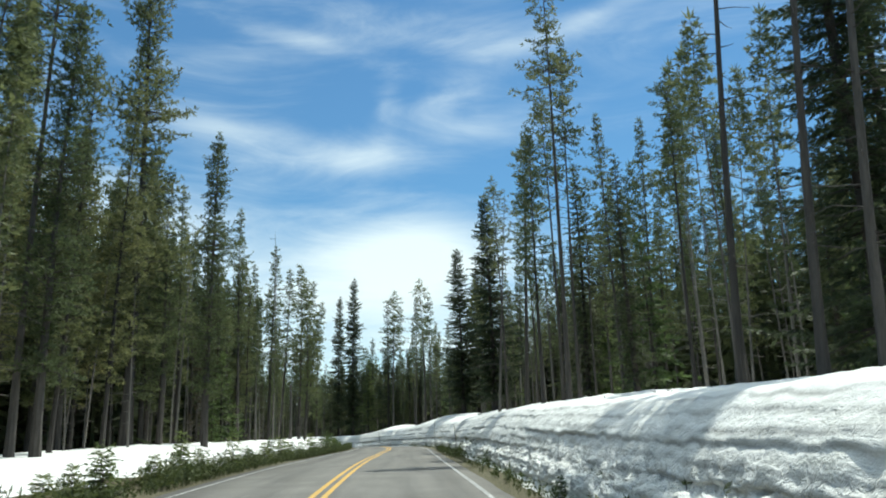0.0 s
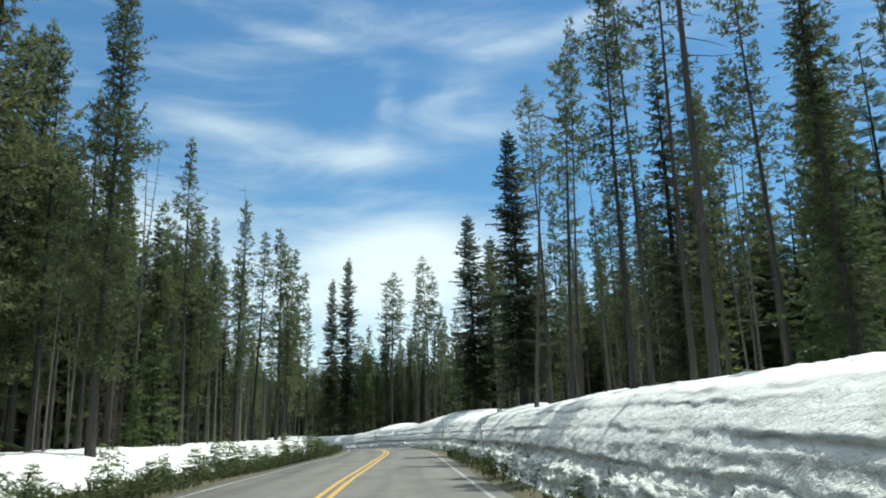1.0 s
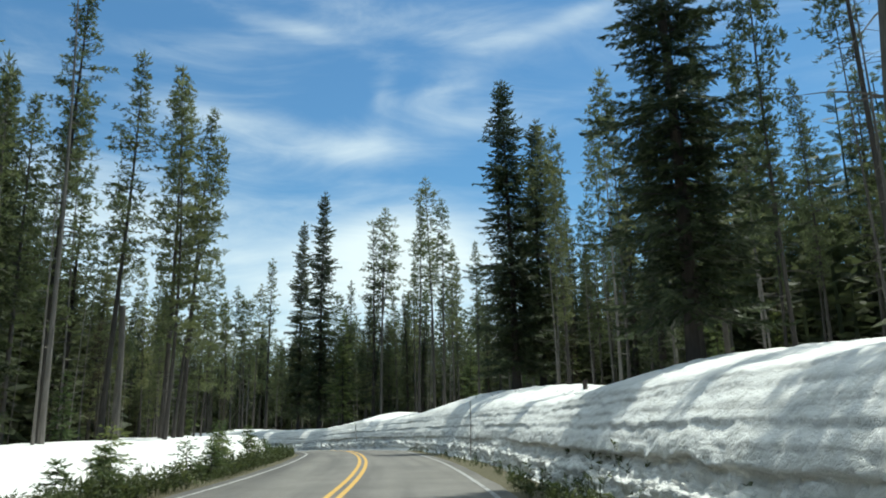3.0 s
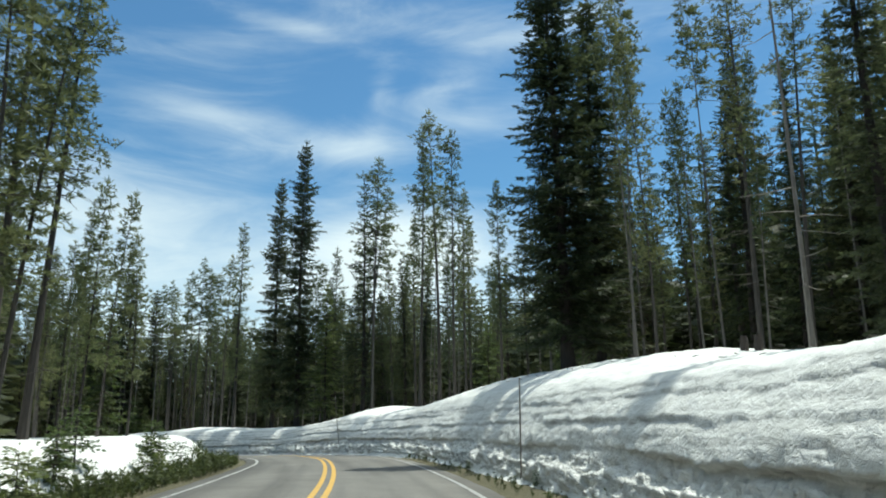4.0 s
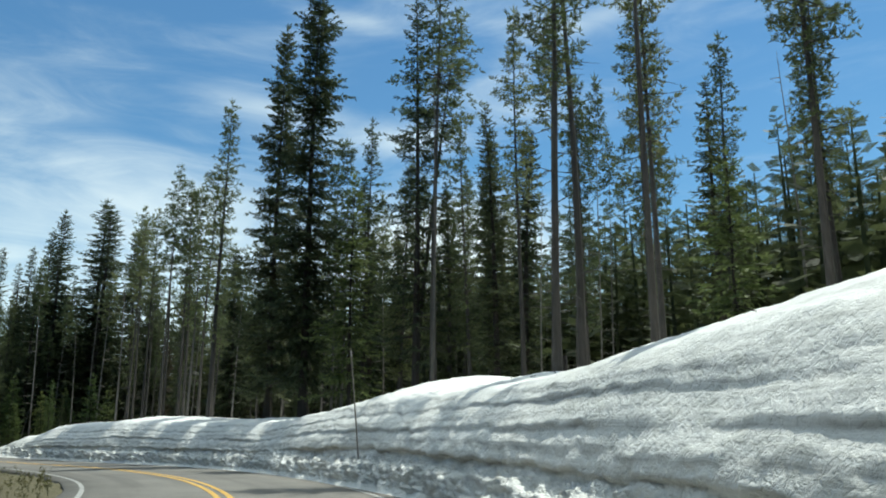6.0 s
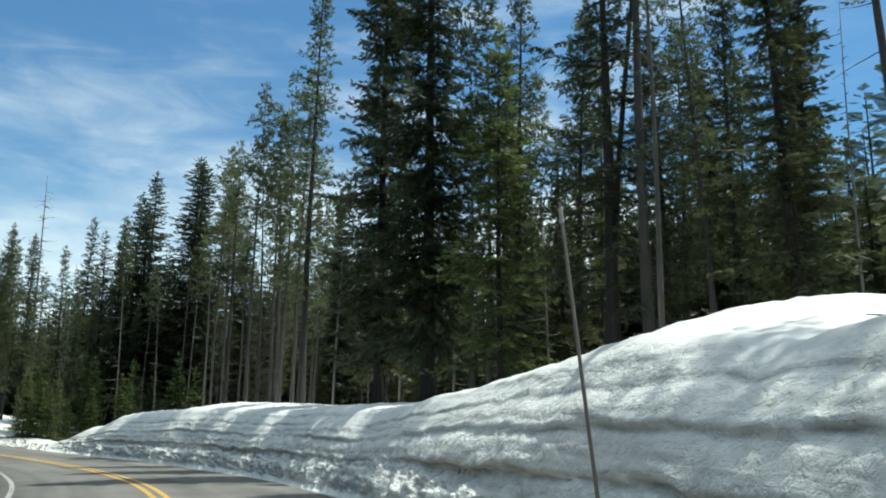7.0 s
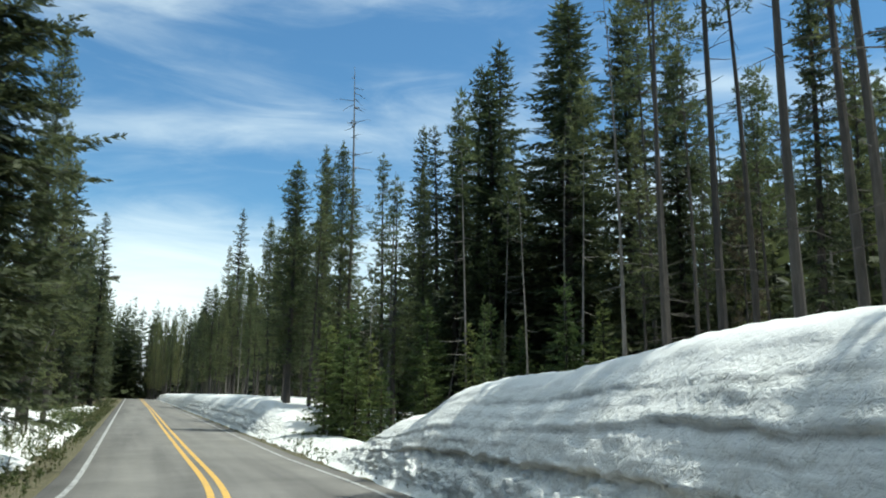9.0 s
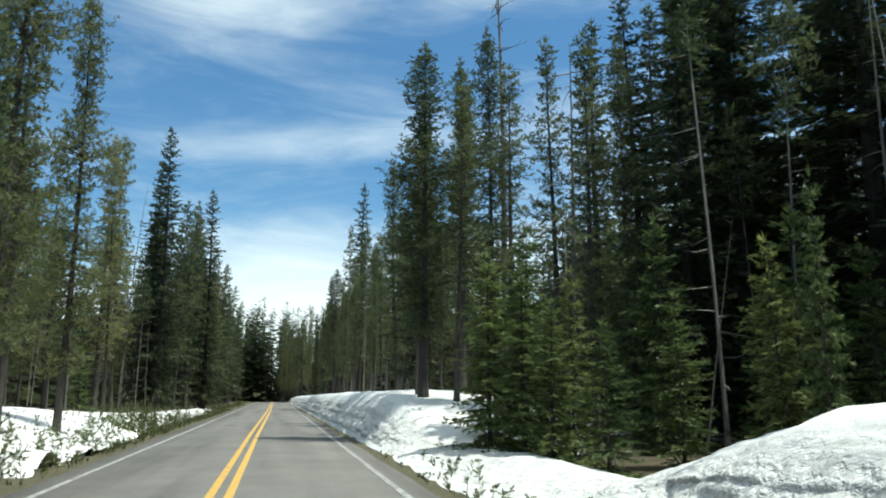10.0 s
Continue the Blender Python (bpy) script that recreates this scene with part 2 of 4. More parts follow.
def needle_material(name, dark, light, teeth=25.0, open_part=0.26):
    m, nt, b, out = material(name)
    geo = nt.nodes.new("ShaderNodeNewGeometry")
    info = nt.nodes.new("ShaderNodeObjectInfo")
    clump = noise_node(nt, 0.9, 4, 0.6, position(nt))
    f = math_node(nt, "ADD", math_node(nt, "MULTIPLY", geo.outputs["Random Per Island"], 0.55), math_node(nt, "MULTIPLY", clump, 0.5))
    col = ramp(nt, f, [(0.15, dark), (0.85, light)])
    hsv = nt.nodes.new("ShaderNodeHueSaturation")
    nt.links.new(math_node(nt, "MULTIPLY_ADD", info.outputs["Random"], -0.05, 0.52), hsv.inputs["Hue"])
    nt.links.new(math_node(nt, "MULTIPLY_ADD", info.outputs["Random"], 0.6, 0.7), hsv.inputs["Value"])
    nt.links.new(col, hsv.inputs["Color"])
    nt.links.new(hsv.outputs[0], b.inputs["Base Color"])
    b.inputs["Roughness"].default_value = 0.55
    b.inputs["Specular IOR Level"].default_value = 0.35
    tr = nt.nodes.new("ShaderNodeBsdfTranslucent")
    nt.links.new(hsv.outputs[0], tr.inputs["Color"])
    mx = nt.nodes.new("ShaderNodeMixShader")
    mx.inputs[0].default_value = 0.45
    nt.links.new(b.outputs[0], mx.inputs[1])
    nt.links.new(tr.outputs[0], mx.inputs[2])
    # each spray is a comb of needles on a stalk
    uv = nt.nodes.new("ShaderNodeSeparateXYZ")
    nt.links.new(position(nt, (1, 1, 1), "UV"), uv.inputs[0])
    off = math_node(nt, "ABSOLUTE", math_node(nt, "SUBTRACT", uv.outputs["Y"], 0.5), 0)
    lane = math_node(nt, "MULTIPLY_ADD", uv.outputs["X"], teeth, math_node(nt, "MULTIPLY", off, -2.2))
    saw = math_node(nt, "FRACT", math_node(nt, "ADD", lane, math_node(nt, "MULTIPLY", geo.outputs["Random Per Island"], 7.0)), 0)
    gap = math_node(nt, "MULTIPLY", math_node(nt, "LESS_THAN", saw, open_part), math_node(nt, "GREATER_THAN", off, 0.045))
    clear = nt.nodes.new("ShaderNodeBsdfTransparent")
    comb = nt.nodes.new("ShaderNodeMixShader")
    nt.links.new(gap, comb.inputs[0])
    nt.links.new(mx.outputs[0], comb.inputs[1])
    nt.links.new(clear.outputs[0], comb.inputs[2])
    nt.links.new(comb.outputs[0], out.inputs["Surface"])
    return m


def plain_material(name, colour, rough=0.6, metal=0.0, grain=8.0):
    m, nt, b, out = material(name)
    n = noise_node(nt, grain, 5, 0.6, position(nt))
    nt.links.new(ramp(nt, n, [(0.3, tuple(0.75 * v for v in colour)), (0.7, colour)]), b.inputs["Base Color"])
    b.inputs["Roughness"].default_value, b.inputs["Metallic"].default_value = rough, metal
    return m


SNOW = snow_material()
GROUND = ground_material()
ASPHALT = asphalt_material()
YELLOW = paint_material("yellow_paint", (0.56, 0.34, 0.07), 0.40)
WHITE = paint_material("white_paint", (0.42, 0.42, 0.40), 0.50)
BARK = bark_material("pine_bark", (0.026, 0.022, 0.019), (0.098, 0.086, 0.074))
BARK_FIR = bark_material("fir_bark", (0.022, 0.018, 0.015), (0.070, 0.058, 0.049))
BARK_PALE = bark_material("weathered_wood", (0.07, 0.062, 0.053), (0.235, 0.215, 0.19))
FIR = needle_material("fir_needles", (0.030, 0.042, 0.021), (0.090, 0.112, 0.048))
PINE = needle_material("pine_needles", (0.055, 0.072, 0.032), (0.182, 0.215, 0.090))
YOUNG = needle_material("young_needles", (0.05, 0.08, 0.024), (0.17, 0.22, 0.075))
BUSH = needle_material("shrub_leaves", (0.03, 0.048, 0.016), (0.12, 0.145, 0.05))
OLIVE = needle_material("olive_leaves", (0.05, 0.055, 0.022), (0.19, 0.185, 0.08))
# olive pine needles with the brightness of sunlight put into their colour
OLIVE_PINE_LIT = needle_material("olive_pine_needles", (0.080, 0.090, 0.036), (0.265, 0.280, 0.115))
DRY = needle_material("dry_twigs", (0.036, 0.032, 0.020), (0.105, 0.090, 0.052))
STAKE = plain_material("stake_grey", (0.23, 0.20, 0.17), 0.7)
STAKE_BAND = plain_material("stake_band", (0.42, 0.40, 0.37), 0.5)

# ---- plan: the line of the right-hand lane, x y z every ten metres ----
LINE = [(2.8, -40, -.64), (2.1, -30, -.48), (1.4, -20, -.32), (.7, -10, -.16), (0, 0, 0), (-.67, 9.98, .19),
        (-1.29, 19.96, .44), (-1.89, 29.94, .61), (-2.4, 39.93, .73), (-2.85, 49.92, .8), (-3.31, 59.91, .9),
        (-3.81, 69.89, 1.01), (-4.67, 79.85, 1.13), (-6.0, 89.74, 1.22), (-7.75, 99.61, 1.28), (-10.85, 109.09, 1.2),
        (-15.38, 117.98, 1.02), (-21.31, 126.02, .85), (-28.28, 133.18, .69), (-35.92, 139.62, .58), (-44.49, 144.77, .72)]
far = [(-44.49 - 8.575 * k, 144.77 + 5.15 * k, .72 + .2 * k) for k in range(1, 26)]
ctrl = np.array(LINE + far, float)
cs = np.arange(len(ctrl)) * 10.0 - 40.0                 # station of each point


def smooth_line():
    s = np.arange(-40, cs[-1], 0.5)
    p = np.stack([np.interp(s, cs, ctrl[:, k]) for k in range(3)], 1)
    ker = np.exp(-0.5 * (np.arange(-16, 17) / 6.5) ** 2)
    ker /= ker.sum()
    pad = np.concatenate([p[:1] + (p[:1] - p[1:2]) * np.arange(16, 0, -1)[:, None], p, p[-1:] + (p[-1:] - p[-2:-1]) * np.arange(1, 17)[:, None]])
    q = np.stack([np.convolve(pad[:, k], ker, "valid") for k in range(3)], 1)
    t = np.gradient(q[:, :2], axis=0)
    t /= np.linalg.norm(t, axis=1)[:, None]
    return s, q, t


SS, QQ, TT = smooth_line()


def at_station(s, u):
    """World x, y and road height at station s, u metres to the right of the lane line."""
    s, u = np.asarray(s, float), np.asarray(u, float)
    x, y, z = (np.interp(s, SS, QQ[:, k]) for k in range(3))
    tx, ty = np.interp(s, SS, TT[:, 0]), np.interp(s, SS, TT[:, 1])
    n = np.hypot(tx, ty)
    return x + u * ty / n, y - u * tx / n, z


def station(x, y):
    """Station, side offset and road height of the nearest point of the line."""
    x, y = np.atleast_1d(np.asarray(x, float)), np.atleast_1d(np.asarray(y, float))
    S, U, Z = np.empty_like(x), np.empty_like(x), np.empty_like(x)
    qx, qy = QQ[::2, 0], QQ[::2, 1]
    for a in range(0, len(x), 20000):
        b = slice(a, a + 20000)
        i = 2 * ((x[b, None] - qx) ** 2 + (y[b, None] - qy) ** 2).argmin(1)
        ex, ey = x[b] - QQ[i, 0], y[b] - QQ[i, 1]
        S[b] = SS[i] + ex * TT[i, 0] + ey * TT[i, 1]
        U[b] = ex * TT[i, 1] - ey * TT[i, 0]
        Z[b] = QQ[i, 2]
    return S, U, Z


def lattice(ix, iy, seed):
    h = (ix * 374761393 + iy * 668265263 + seed * 974634777) & 0x7FFFFFFF
    h = ((h ^ (h >> 13)) * 1274126177) & 0x7FFFFFFF
    return ((h ^ (h >> 16)) & 0xFFFF) / 65535.0


def vnoise(x, y, seed=0, octaves=3):
    """Smooth noise of about -1 to 1 on arrays."""
    x, y = np.asarray(x, float), np.asarray(y, float)
    total, amp, norm = 0.0, 1.0, 0.0
    for o in range(octaves):
        fx, fy = np.floor(x), np.floor(y)
        ix, iy = fx.astype(np.int64), fy.astype(np.int64)
        ax, ay = x - fx, y - fy
        ax, ay = ax * ax * (3 - 2 * ax), ay * ay * (3 - 2 * ay)
        a, b = lattice(ix, iy, seed + o), lattice(ix + 1, iy, seed + o)
        c, d = lattice(ix, iy + 1, seed + o), lattice(ix + 1, iy + 1, seed + o)
        total = total + amp * ((a + (b - a) * ax) * (1 - ay) + (c + (d - c) * ax) * ay)
        norm, amp, x, y = norm + amp, amp * 0.5, x * 2.03 + 17.1, y * 2.03 + 5.7
    return 2 * total / norm - 1


def step(a, b, x):
    t = np.clip((x - a) / (b - a), 0, 1)
    return t * t * (3 - 2 * t)


CENTRE_S = (-40, 40, 60, 85, 110, 130, 150, 180, 220, 400)
CENTRE_U = (-1.7, -1.65, -1.55, -1.1, -.75, -.75, -.75, -.7, -.5, -.4)


def centre(s):
    """Side offset of the yellow line."""
    return np.interp(s, CENTRE_S, CENTRE_U)


def right_edge(s):
    return np.interp(s, (-40, 70, 100, 118, 132, 160, 400), (1.9, 1.95, 2.2, 2.75, 2.8, 1.95, 2.3))


def left_edge(s):
    return np.interp(s, (-40, 60, 95, 130, 150, 400), (-5.3, -5.2, -3.75, -3.7, -3.4, -3.4))


CREST_S = (-20, 5, 12, 20, 30, 43, 57, 65, 72, 76, 80, 85, 90, 94.5, 99, 102, 105, 107.5, 110, 112.5, 115, 118, 120, 122, 125, 130, 133, 137, 143, 148, 150, 152, 154, 155.5, 157, 158.5, 160, 162, 164, 167, 170, 172, 175, 178, 185, 230, 300, 400)
CREST_H = (2, 2.05, 2.1, 2.15, 2.36, 2.63, 2.63, 3.04, 2.54, 2.65, 3.11, 3.28, 3.41, 3.52, 3.5, 3.33, 2.95, 2.72, 2.84, 2.5, 3.15, 2.84, 2.49, 2.4, 2.11, 2.26, 2.2, 2.34, 2.59, 2.33, 2.37, 2.15, 1.57, 1.4, 1.07, 0.67, 0.22, 0.12, 0.25, 0.25, 0.25, 0.6, 1.3, 1.65, 1.65, 1.5, 1.2, 0.6)


def crest(s):
    return np.interp(s, CREST_S, CREST_H)


def bank_foot(s):
    return np.interp(s, (-40, 20, 60, 100, 115, 125, 160, 400), (3.4, 3.4, 3.8, 3.6, 2.95, 3.1, 3.0, 2.9))


def bank_width(s):
    return np.interp(s, (-40, 60, 110, 150, 157, 162, 170, 176, 400), (4.7, 4.7, 4.5, 4.0, 3.2, 2.2, 2.0, 2.5, 2.4))


def wild(s):
    """Height of the forest floor to the right, over the road."""
    return np.interp(s, (-40, 60, 100, 120, 145, 152, 157, 162, 170, 180, 400), (1.1, 1.4, 1.7, 1.4, 1.0, .7, .25, 0.0, 0.0, .55, .4))


def left_mound(s, u):
    """Height over the road of the snow lying along the other side."""
    e = np.interp(s, (-40, 0, 20, 40, 60, 85, 96), (-9.6, -9.4, -9.0, -8.4, -8.2, -6.9, -6.0))
    v = e - u + 0.5 * vnoise(s * 0.35, u * 0.2, 5)
    top = np.interp(s, (-40, 10, 25, 40, 60, 85, 97, 104), (.6, .6, .75, 1.0, 1.08, 1.08, 1.12, 1.12))
    end = np.interp(s, (99, 102.5, 104.5, 106.5), (1, .97, .75, -.6))
    rise = np.interp(s, (80, 98), (3.2, 1.5))
    h = top * (1 - (1 - np.clip(v / rise, 0, 1)) ** 2.4) * end
    h = h - 0.10 * np.clip(v - 6, 0, 40) + 0.08 * vnoise(s * .5, u * .5, 9)
    return np.where(v < 0, -0.5 + 0.6 * np.maximum(v, -1), h)


def floor_height(s, u, z):
    """Height of the bare ground."""
    r, l = right_edge(s) + 0.55, left_edge(s) - 0.55
    right = z - 0.05 + wild(s) * step(0.4, 7.0, u - r) + 0.02 * np.clip(u - r - 10, 0, 300)
    wl = np.interp(s, (-40, 60, 100, 120, 150, 400), (.25, .45, .6, .5, .35, .5))
    left = z - 0.05 - 0.12 * step(.2, 1.2, l - u) + (wl + .1) * step(1.0, 6.0, l - u)
    inside = z - 0.16
    h = np.where(u > r, right, np.where(u < l, left, inside))
    away = np.maximum(u - r, l - u)
    h = h + 0.22 * vnoise(s * .23, u * .23, 21, 4) * step(1.0, 6.0, away)
    hills = 1.5 * vnoise(s * .012, u * .02, 31, 2) * step(25, 80, away)
    return h + hills


def bank_height(s, u, z):
    """Height of the ploughed snow bank at the right: a steep cut wall, a rounded brow, then a gentle rise to the crest."""
    W, H = bank_width(s), crest(s)
    d = u - bank_foot(s)
    brow = np.minimum(np.interp(s, (-40, 30, 70, 118, 130), (1.6, 1.7, 1.9, 1.9, 2.3)), H * np.interp(s, (-40, 118, 128, 400), (.74, .74, .84, .84)))
    reach = np.minimum(1.5, .5 * W) * np.interp(H, (.3, 1.4), (1.9, 1.0))
    wall = brow * (1 - (1 - np.clip(d / reach, 0, 1)) ** 2.0)
    rise = (H - brow) * (1 - (1 - np.clip(d / W, 0, 1)) ** 1.5)
    behind = np.clip(d / W - 1, 0, 9)
    drop = np.minimum(H * .05 * behind + 0.12 * behind ** 2 + .45 * behind * step(1.0, .5, H), H + .5)
    return z + wall + rise - drop + np.where(d < 0, 1.2 * d / W, 0)


def surface(x, y):
    """Height of whatever lies on top at x, y."""
    s, u, z = station(x, y)
    g = floor_height(s, u, z)
    g = np.where(u > 3, np.maximum(g, bank_height(s, u, z)), g)
    return np.where((u < -5.7) & (s < 107), np.maximum(g, z + left_mound(s, u)), g)


# ---- mesh helpers ----


def mesh_of(name, verts, faces, mat, smooth=True):
    me = bpy.data.meshes.new(name)
    me.from_pydata([tuple(v) for v in verts], [], [tuple(f) for f in faces])
    if smooth:
        me.polygons.foreach_set("use_smooth", [True] * len(me.polygons))
    me.materials.append(mat)
    me.update()
    return me


def grid_faces(n, m):
    i = np.arange(n * m).reshape(n, m)
    return np.stack([i[:-1, :-1], i[1:, :-1], i[1:, 1:], i[:-1, 1:]], -1).reshape(-1, 4)


def grid_mesh(name, P, mat, uv=None, attribute=None):
    """A sheet from an array n x m x 3."""
    n, m = P.shape[:2]
    faces = grid_faces(n, m)
    me = mesh_of(name, P.reshape(-1, 3).tolist(), faces.tolist(), mat)
    if uv is not None:
        lay = me.uv_layers.new(name="UVMap")
        lay.data.foreach_set("uv", uv.reshape(-1, 2)[faces.reshape(-1)].astype(np.float32).ravel())
    if attribute is not None:
        a = me.attributes.new(attribute[0], "FLOAT", "POINT")
        a.data.foreach_set("value", attribute[1].astype(np.float32).ravel())
    return me


# ---- ground, one sheet to the horizon ----


def axis(lo, hi, d, reach):
    mid = np.arange(lo, hi, d)
    out = np.cumsum(1.5 * 1.28 ** np.arange(24))
    out = out[out < reach]
    return np.concatenate([lo - out[::-1], mid, mid[-1] + out])


def build_ground():
    ax, ay = axis(-150, 60, 1.4, 2600), axis(-45, 235, 1.4, 2600)
    X, Y = np.meshgrid(ax, ay, indexing="ij")
    s, u, z = station(X.ravel(), Y.ravel())
    h = floor_height(s, u, z)
    far_off = np.hypot(X.ravel() + 40, Y.ravel() - 90)
    h = np.where(far_off > 260, h * 0 + 3 + 0.004 * (far_off - 260), h)
    patch = np.where(u > 0, 0.42 - 0.004 * (u - 8), 0.30 - 0.004 * (-u - 8))
    patch = patch - 0.6 * (1 - step(0.5, 3.0, np.maximum(u - right_edge(s), left_edge(s) - u)))
    patch = np.where((s > 148) & (u < 0), patch - .1, patch)
    P = np.stack([X.ravel(), Y.ravel(), h], -1).reshape(len(ax), len(ay), 3)
    me = grid_mesh("ground", P, GROUND, attribute=("snow", np.clip(patch, -.5, .8)))
    side = np.maximum(u - right_edge(s), left_edge(s) - u)
    a = me.attributes.new("verge", "FLOAT", "POINT")
    a.data.foreach_set("value", (.85 * (1 - step(1.0, 3.2, side))).astype(np.float32))
    ob = new("ground", me)
    tagged(ob, "brown forest floor with needle litter and snow patches", "ground", kind="structure")


build_ground()


def strip(name, s0, s1, ds, us, lift, mat, label, category, thick=0.0):
    s = np.arange(s0, s1 + 1e-6, ds)
    U = np.stack([u(s) if callable(u) else np.full_like(s, u) for u in us], 1)
    S = np.repeat(s[:, None], U.shape[1], 1)
    x, y, z = at_station(S.ravel(), U.ravel())
    crown = -0.012 * np.abs(U.ravel() - centre(S.ravel()))
    P = np.stack([x, y, z + crown + lift], -1).reshape(len(s), -1, 3)
    if thick:
        P[:, 0, 2] -= thick
        P[:, -1, 2] -= thick
    uv = np.stack([S, U], -1)
    ob = new(name, grid_mesh(name, P, mat, uv))
    return tagged(ob, label, category, kind="structure")


road_left = lambda s: left_edge(s) - 0.45 + 0.06 * vnoise(s * .7, s * 0, 3)
road_right = lambda s: right_edge(s) + 0.45 + 0.06 * vnoise(s * .7, s * 0 + 9, 4)
strip("road", -38, 318, 1.0, (lambda s: road_left(s) - .02, road_left, lambda s: .5 * road_left(s) + .5 * centre(s), centre,
      lambda s: .5 * road_right(s) + .5 * centre(s), road_right, lambda s: road_right(s) + .02), 0.0, ASPHALT,
      "worn grey asphalt two-lane mountain road", "road", 0.2)
strip("road_line_yellow_a", -38, 318, 1.0, (lambda s: centre(s) - .20, lambda s: centre(s) - .07), 0.006, YELLOW, "yellow painted centre line on the asphalt", "road line")
strip("road_line_yellow_b", -38, 318, 1.0, (lambda s: centre(s) + .07, lambda s: centre(s) + .20), 0.006, YELLOW, "yellow painted centre line on the asphalt", "road line")
strip("road_line_white_a", -38, 318, 1.0, (lambda s: left_edge(s) - .06, lambda s: left_edge(s) + .06), 0.006, WHITE, "worn white edge line on the asphalt", "road line")
strip("road_line_white_b", -38, 318, 1.0, (lambda s: right_edge(s) - .06, lambda s: right_edge(s) + .06), 0.006, WHITE, "worn white edge line on the asphalt", "road line")


# ---- snow banks ----


def build_bank(name, s0, s1, ds, label, rows=84):
    s = np.arange(s0, s1, ds)
    v = np.concatenate([np.linspace(-0.08, 0.0, 5)[:-1], .98 * np.linspace(0, 1, rows - 4) ** 2.1, 1.0 + np.linspace(0.02, 1, 14) ** 1.4 * 2.6])
    S, V = np.meshgrid(s, v, indexing="ij")
    foot, w = bank_foot(S), bank_width(S)
    U = foot + V * w
    x, y, z = at_station(S.ravel(), U.ravel())
    z = z.reshape(S.shape)
    Z = bank_height(S, U, z)
    hh = Z - z
    face = step(1.0, 0.80, V) * step(-0.1, 0.03, V)
    size = np.clip(crest(S) / 2.6, .1, 1)
    # beds of the cut face: each stands out over the one below, with a ragged lower lip
    out, grime = np.zeros_like(S), np.zeros_like(S)
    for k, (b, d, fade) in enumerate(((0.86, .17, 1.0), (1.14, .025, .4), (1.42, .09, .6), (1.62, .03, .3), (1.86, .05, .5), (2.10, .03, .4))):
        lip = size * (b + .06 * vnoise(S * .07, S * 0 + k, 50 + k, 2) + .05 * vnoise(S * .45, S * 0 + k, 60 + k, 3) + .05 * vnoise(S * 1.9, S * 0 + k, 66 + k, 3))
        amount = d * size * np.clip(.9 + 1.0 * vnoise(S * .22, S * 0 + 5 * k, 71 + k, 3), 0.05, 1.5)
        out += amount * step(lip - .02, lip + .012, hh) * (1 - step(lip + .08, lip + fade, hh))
        # mask of the painted dirt and undercut shade just below the lip
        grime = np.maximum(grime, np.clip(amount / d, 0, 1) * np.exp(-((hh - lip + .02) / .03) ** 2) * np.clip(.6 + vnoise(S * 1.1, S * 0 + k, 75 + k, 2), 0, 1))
    low = step(.95, .45, hh)
    shelf = step(.62, .30, hh + .10 * vnoise(S * .8, S * 0, 82, 3))          # thrown-up lumps along the foot
    knobs = np.abs(vnoise(S * 2.4, hh * 3.4 + U * .6, 80, 3))
    crumbs = np.abs(vnoise(S * 6.0, hh * 7.0, 84, 2))
    pits = np.abs(vnoise(S * 2.2, hh * 4.4, 88, 3))
    lumps = (.14 * shelf + (.30 * (.40 - knobs) + .13 * (.35 - crumbs)) * low + .035 * (.35 - crumbs) * step(1.9, .9, hh) + .05 * vnoise(S * .5, hh * 1.0, 83, 2) + .08 * (.4 - pits) * step(1.7, .9, hh)) * size
    runnel = .05 * vnoise(S * 1.7, hh * .35, 87, 2) * step(1.4, .5, hh) * size
    U2 = U - (out + lumps + runnel) * face
    x, y, _ = at_station(S.ravel(), U2.ravel())
    Z = Z + 0.10 * vnoise(S * .22, U * .3, 90, 3) * step(.2, .9, V) + .05 * vnoise(S * 1.4, U * 1.4, 93, 3) * step(.4, 1, V)
    Z = Z + .5 * lumps * face + .04 * vnoise(S * 2.5, U * 5, 99, 2) * face
    ragged = step(1.2, 3.2, V) * (.5 * vnoise(S * .2, U * .25, 96, 3))
    P = np.stack([x, y, (Z + ragged).ravel()], -1).reshape(*S.shape, 3)
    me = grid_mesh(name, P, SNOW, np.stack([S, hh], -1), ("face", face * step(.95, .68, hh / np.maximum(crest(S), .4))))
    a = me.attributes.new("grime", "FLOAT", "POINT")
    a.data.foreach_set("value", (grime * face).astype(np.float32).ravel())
    return tagged(new(name, me), label, "snow bank", kind="structure")


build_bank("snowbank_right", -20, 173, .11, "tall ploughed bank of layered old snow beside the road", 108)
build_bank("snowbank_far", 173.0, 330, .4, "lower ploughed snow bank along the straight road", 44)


def build_left_snow():
    s = np.concatenate([np.arange(-30, 92, .5), np.arange(92, 108, .2)])
    u = -5.7 - np.linspace(0, 1, 60) ** 1.5 * 20
    S, U = np.meshgrid(s, u, indexing="ij")
    x, y, z = at_station(S.ravel(), U.ravel())
    h = left_mound(S.ravel(), U.ravel()) + .05 * vnoise(S.ravel() * 1.2, U.ravel() * 1.2, 15, 3)
    P = np.stack([x, y, z + h], -1).reshape(*S.shape, 3)
    ob = new("snowbank_left", grid_mesh("snowbank_left", P, SNOW, np.stack([S, U], -1), ("face", 0 * S)))
    tagged(ob, "smooth low field of bright snow under the trees", "snow bank", kind="structure")


build_left_snow()


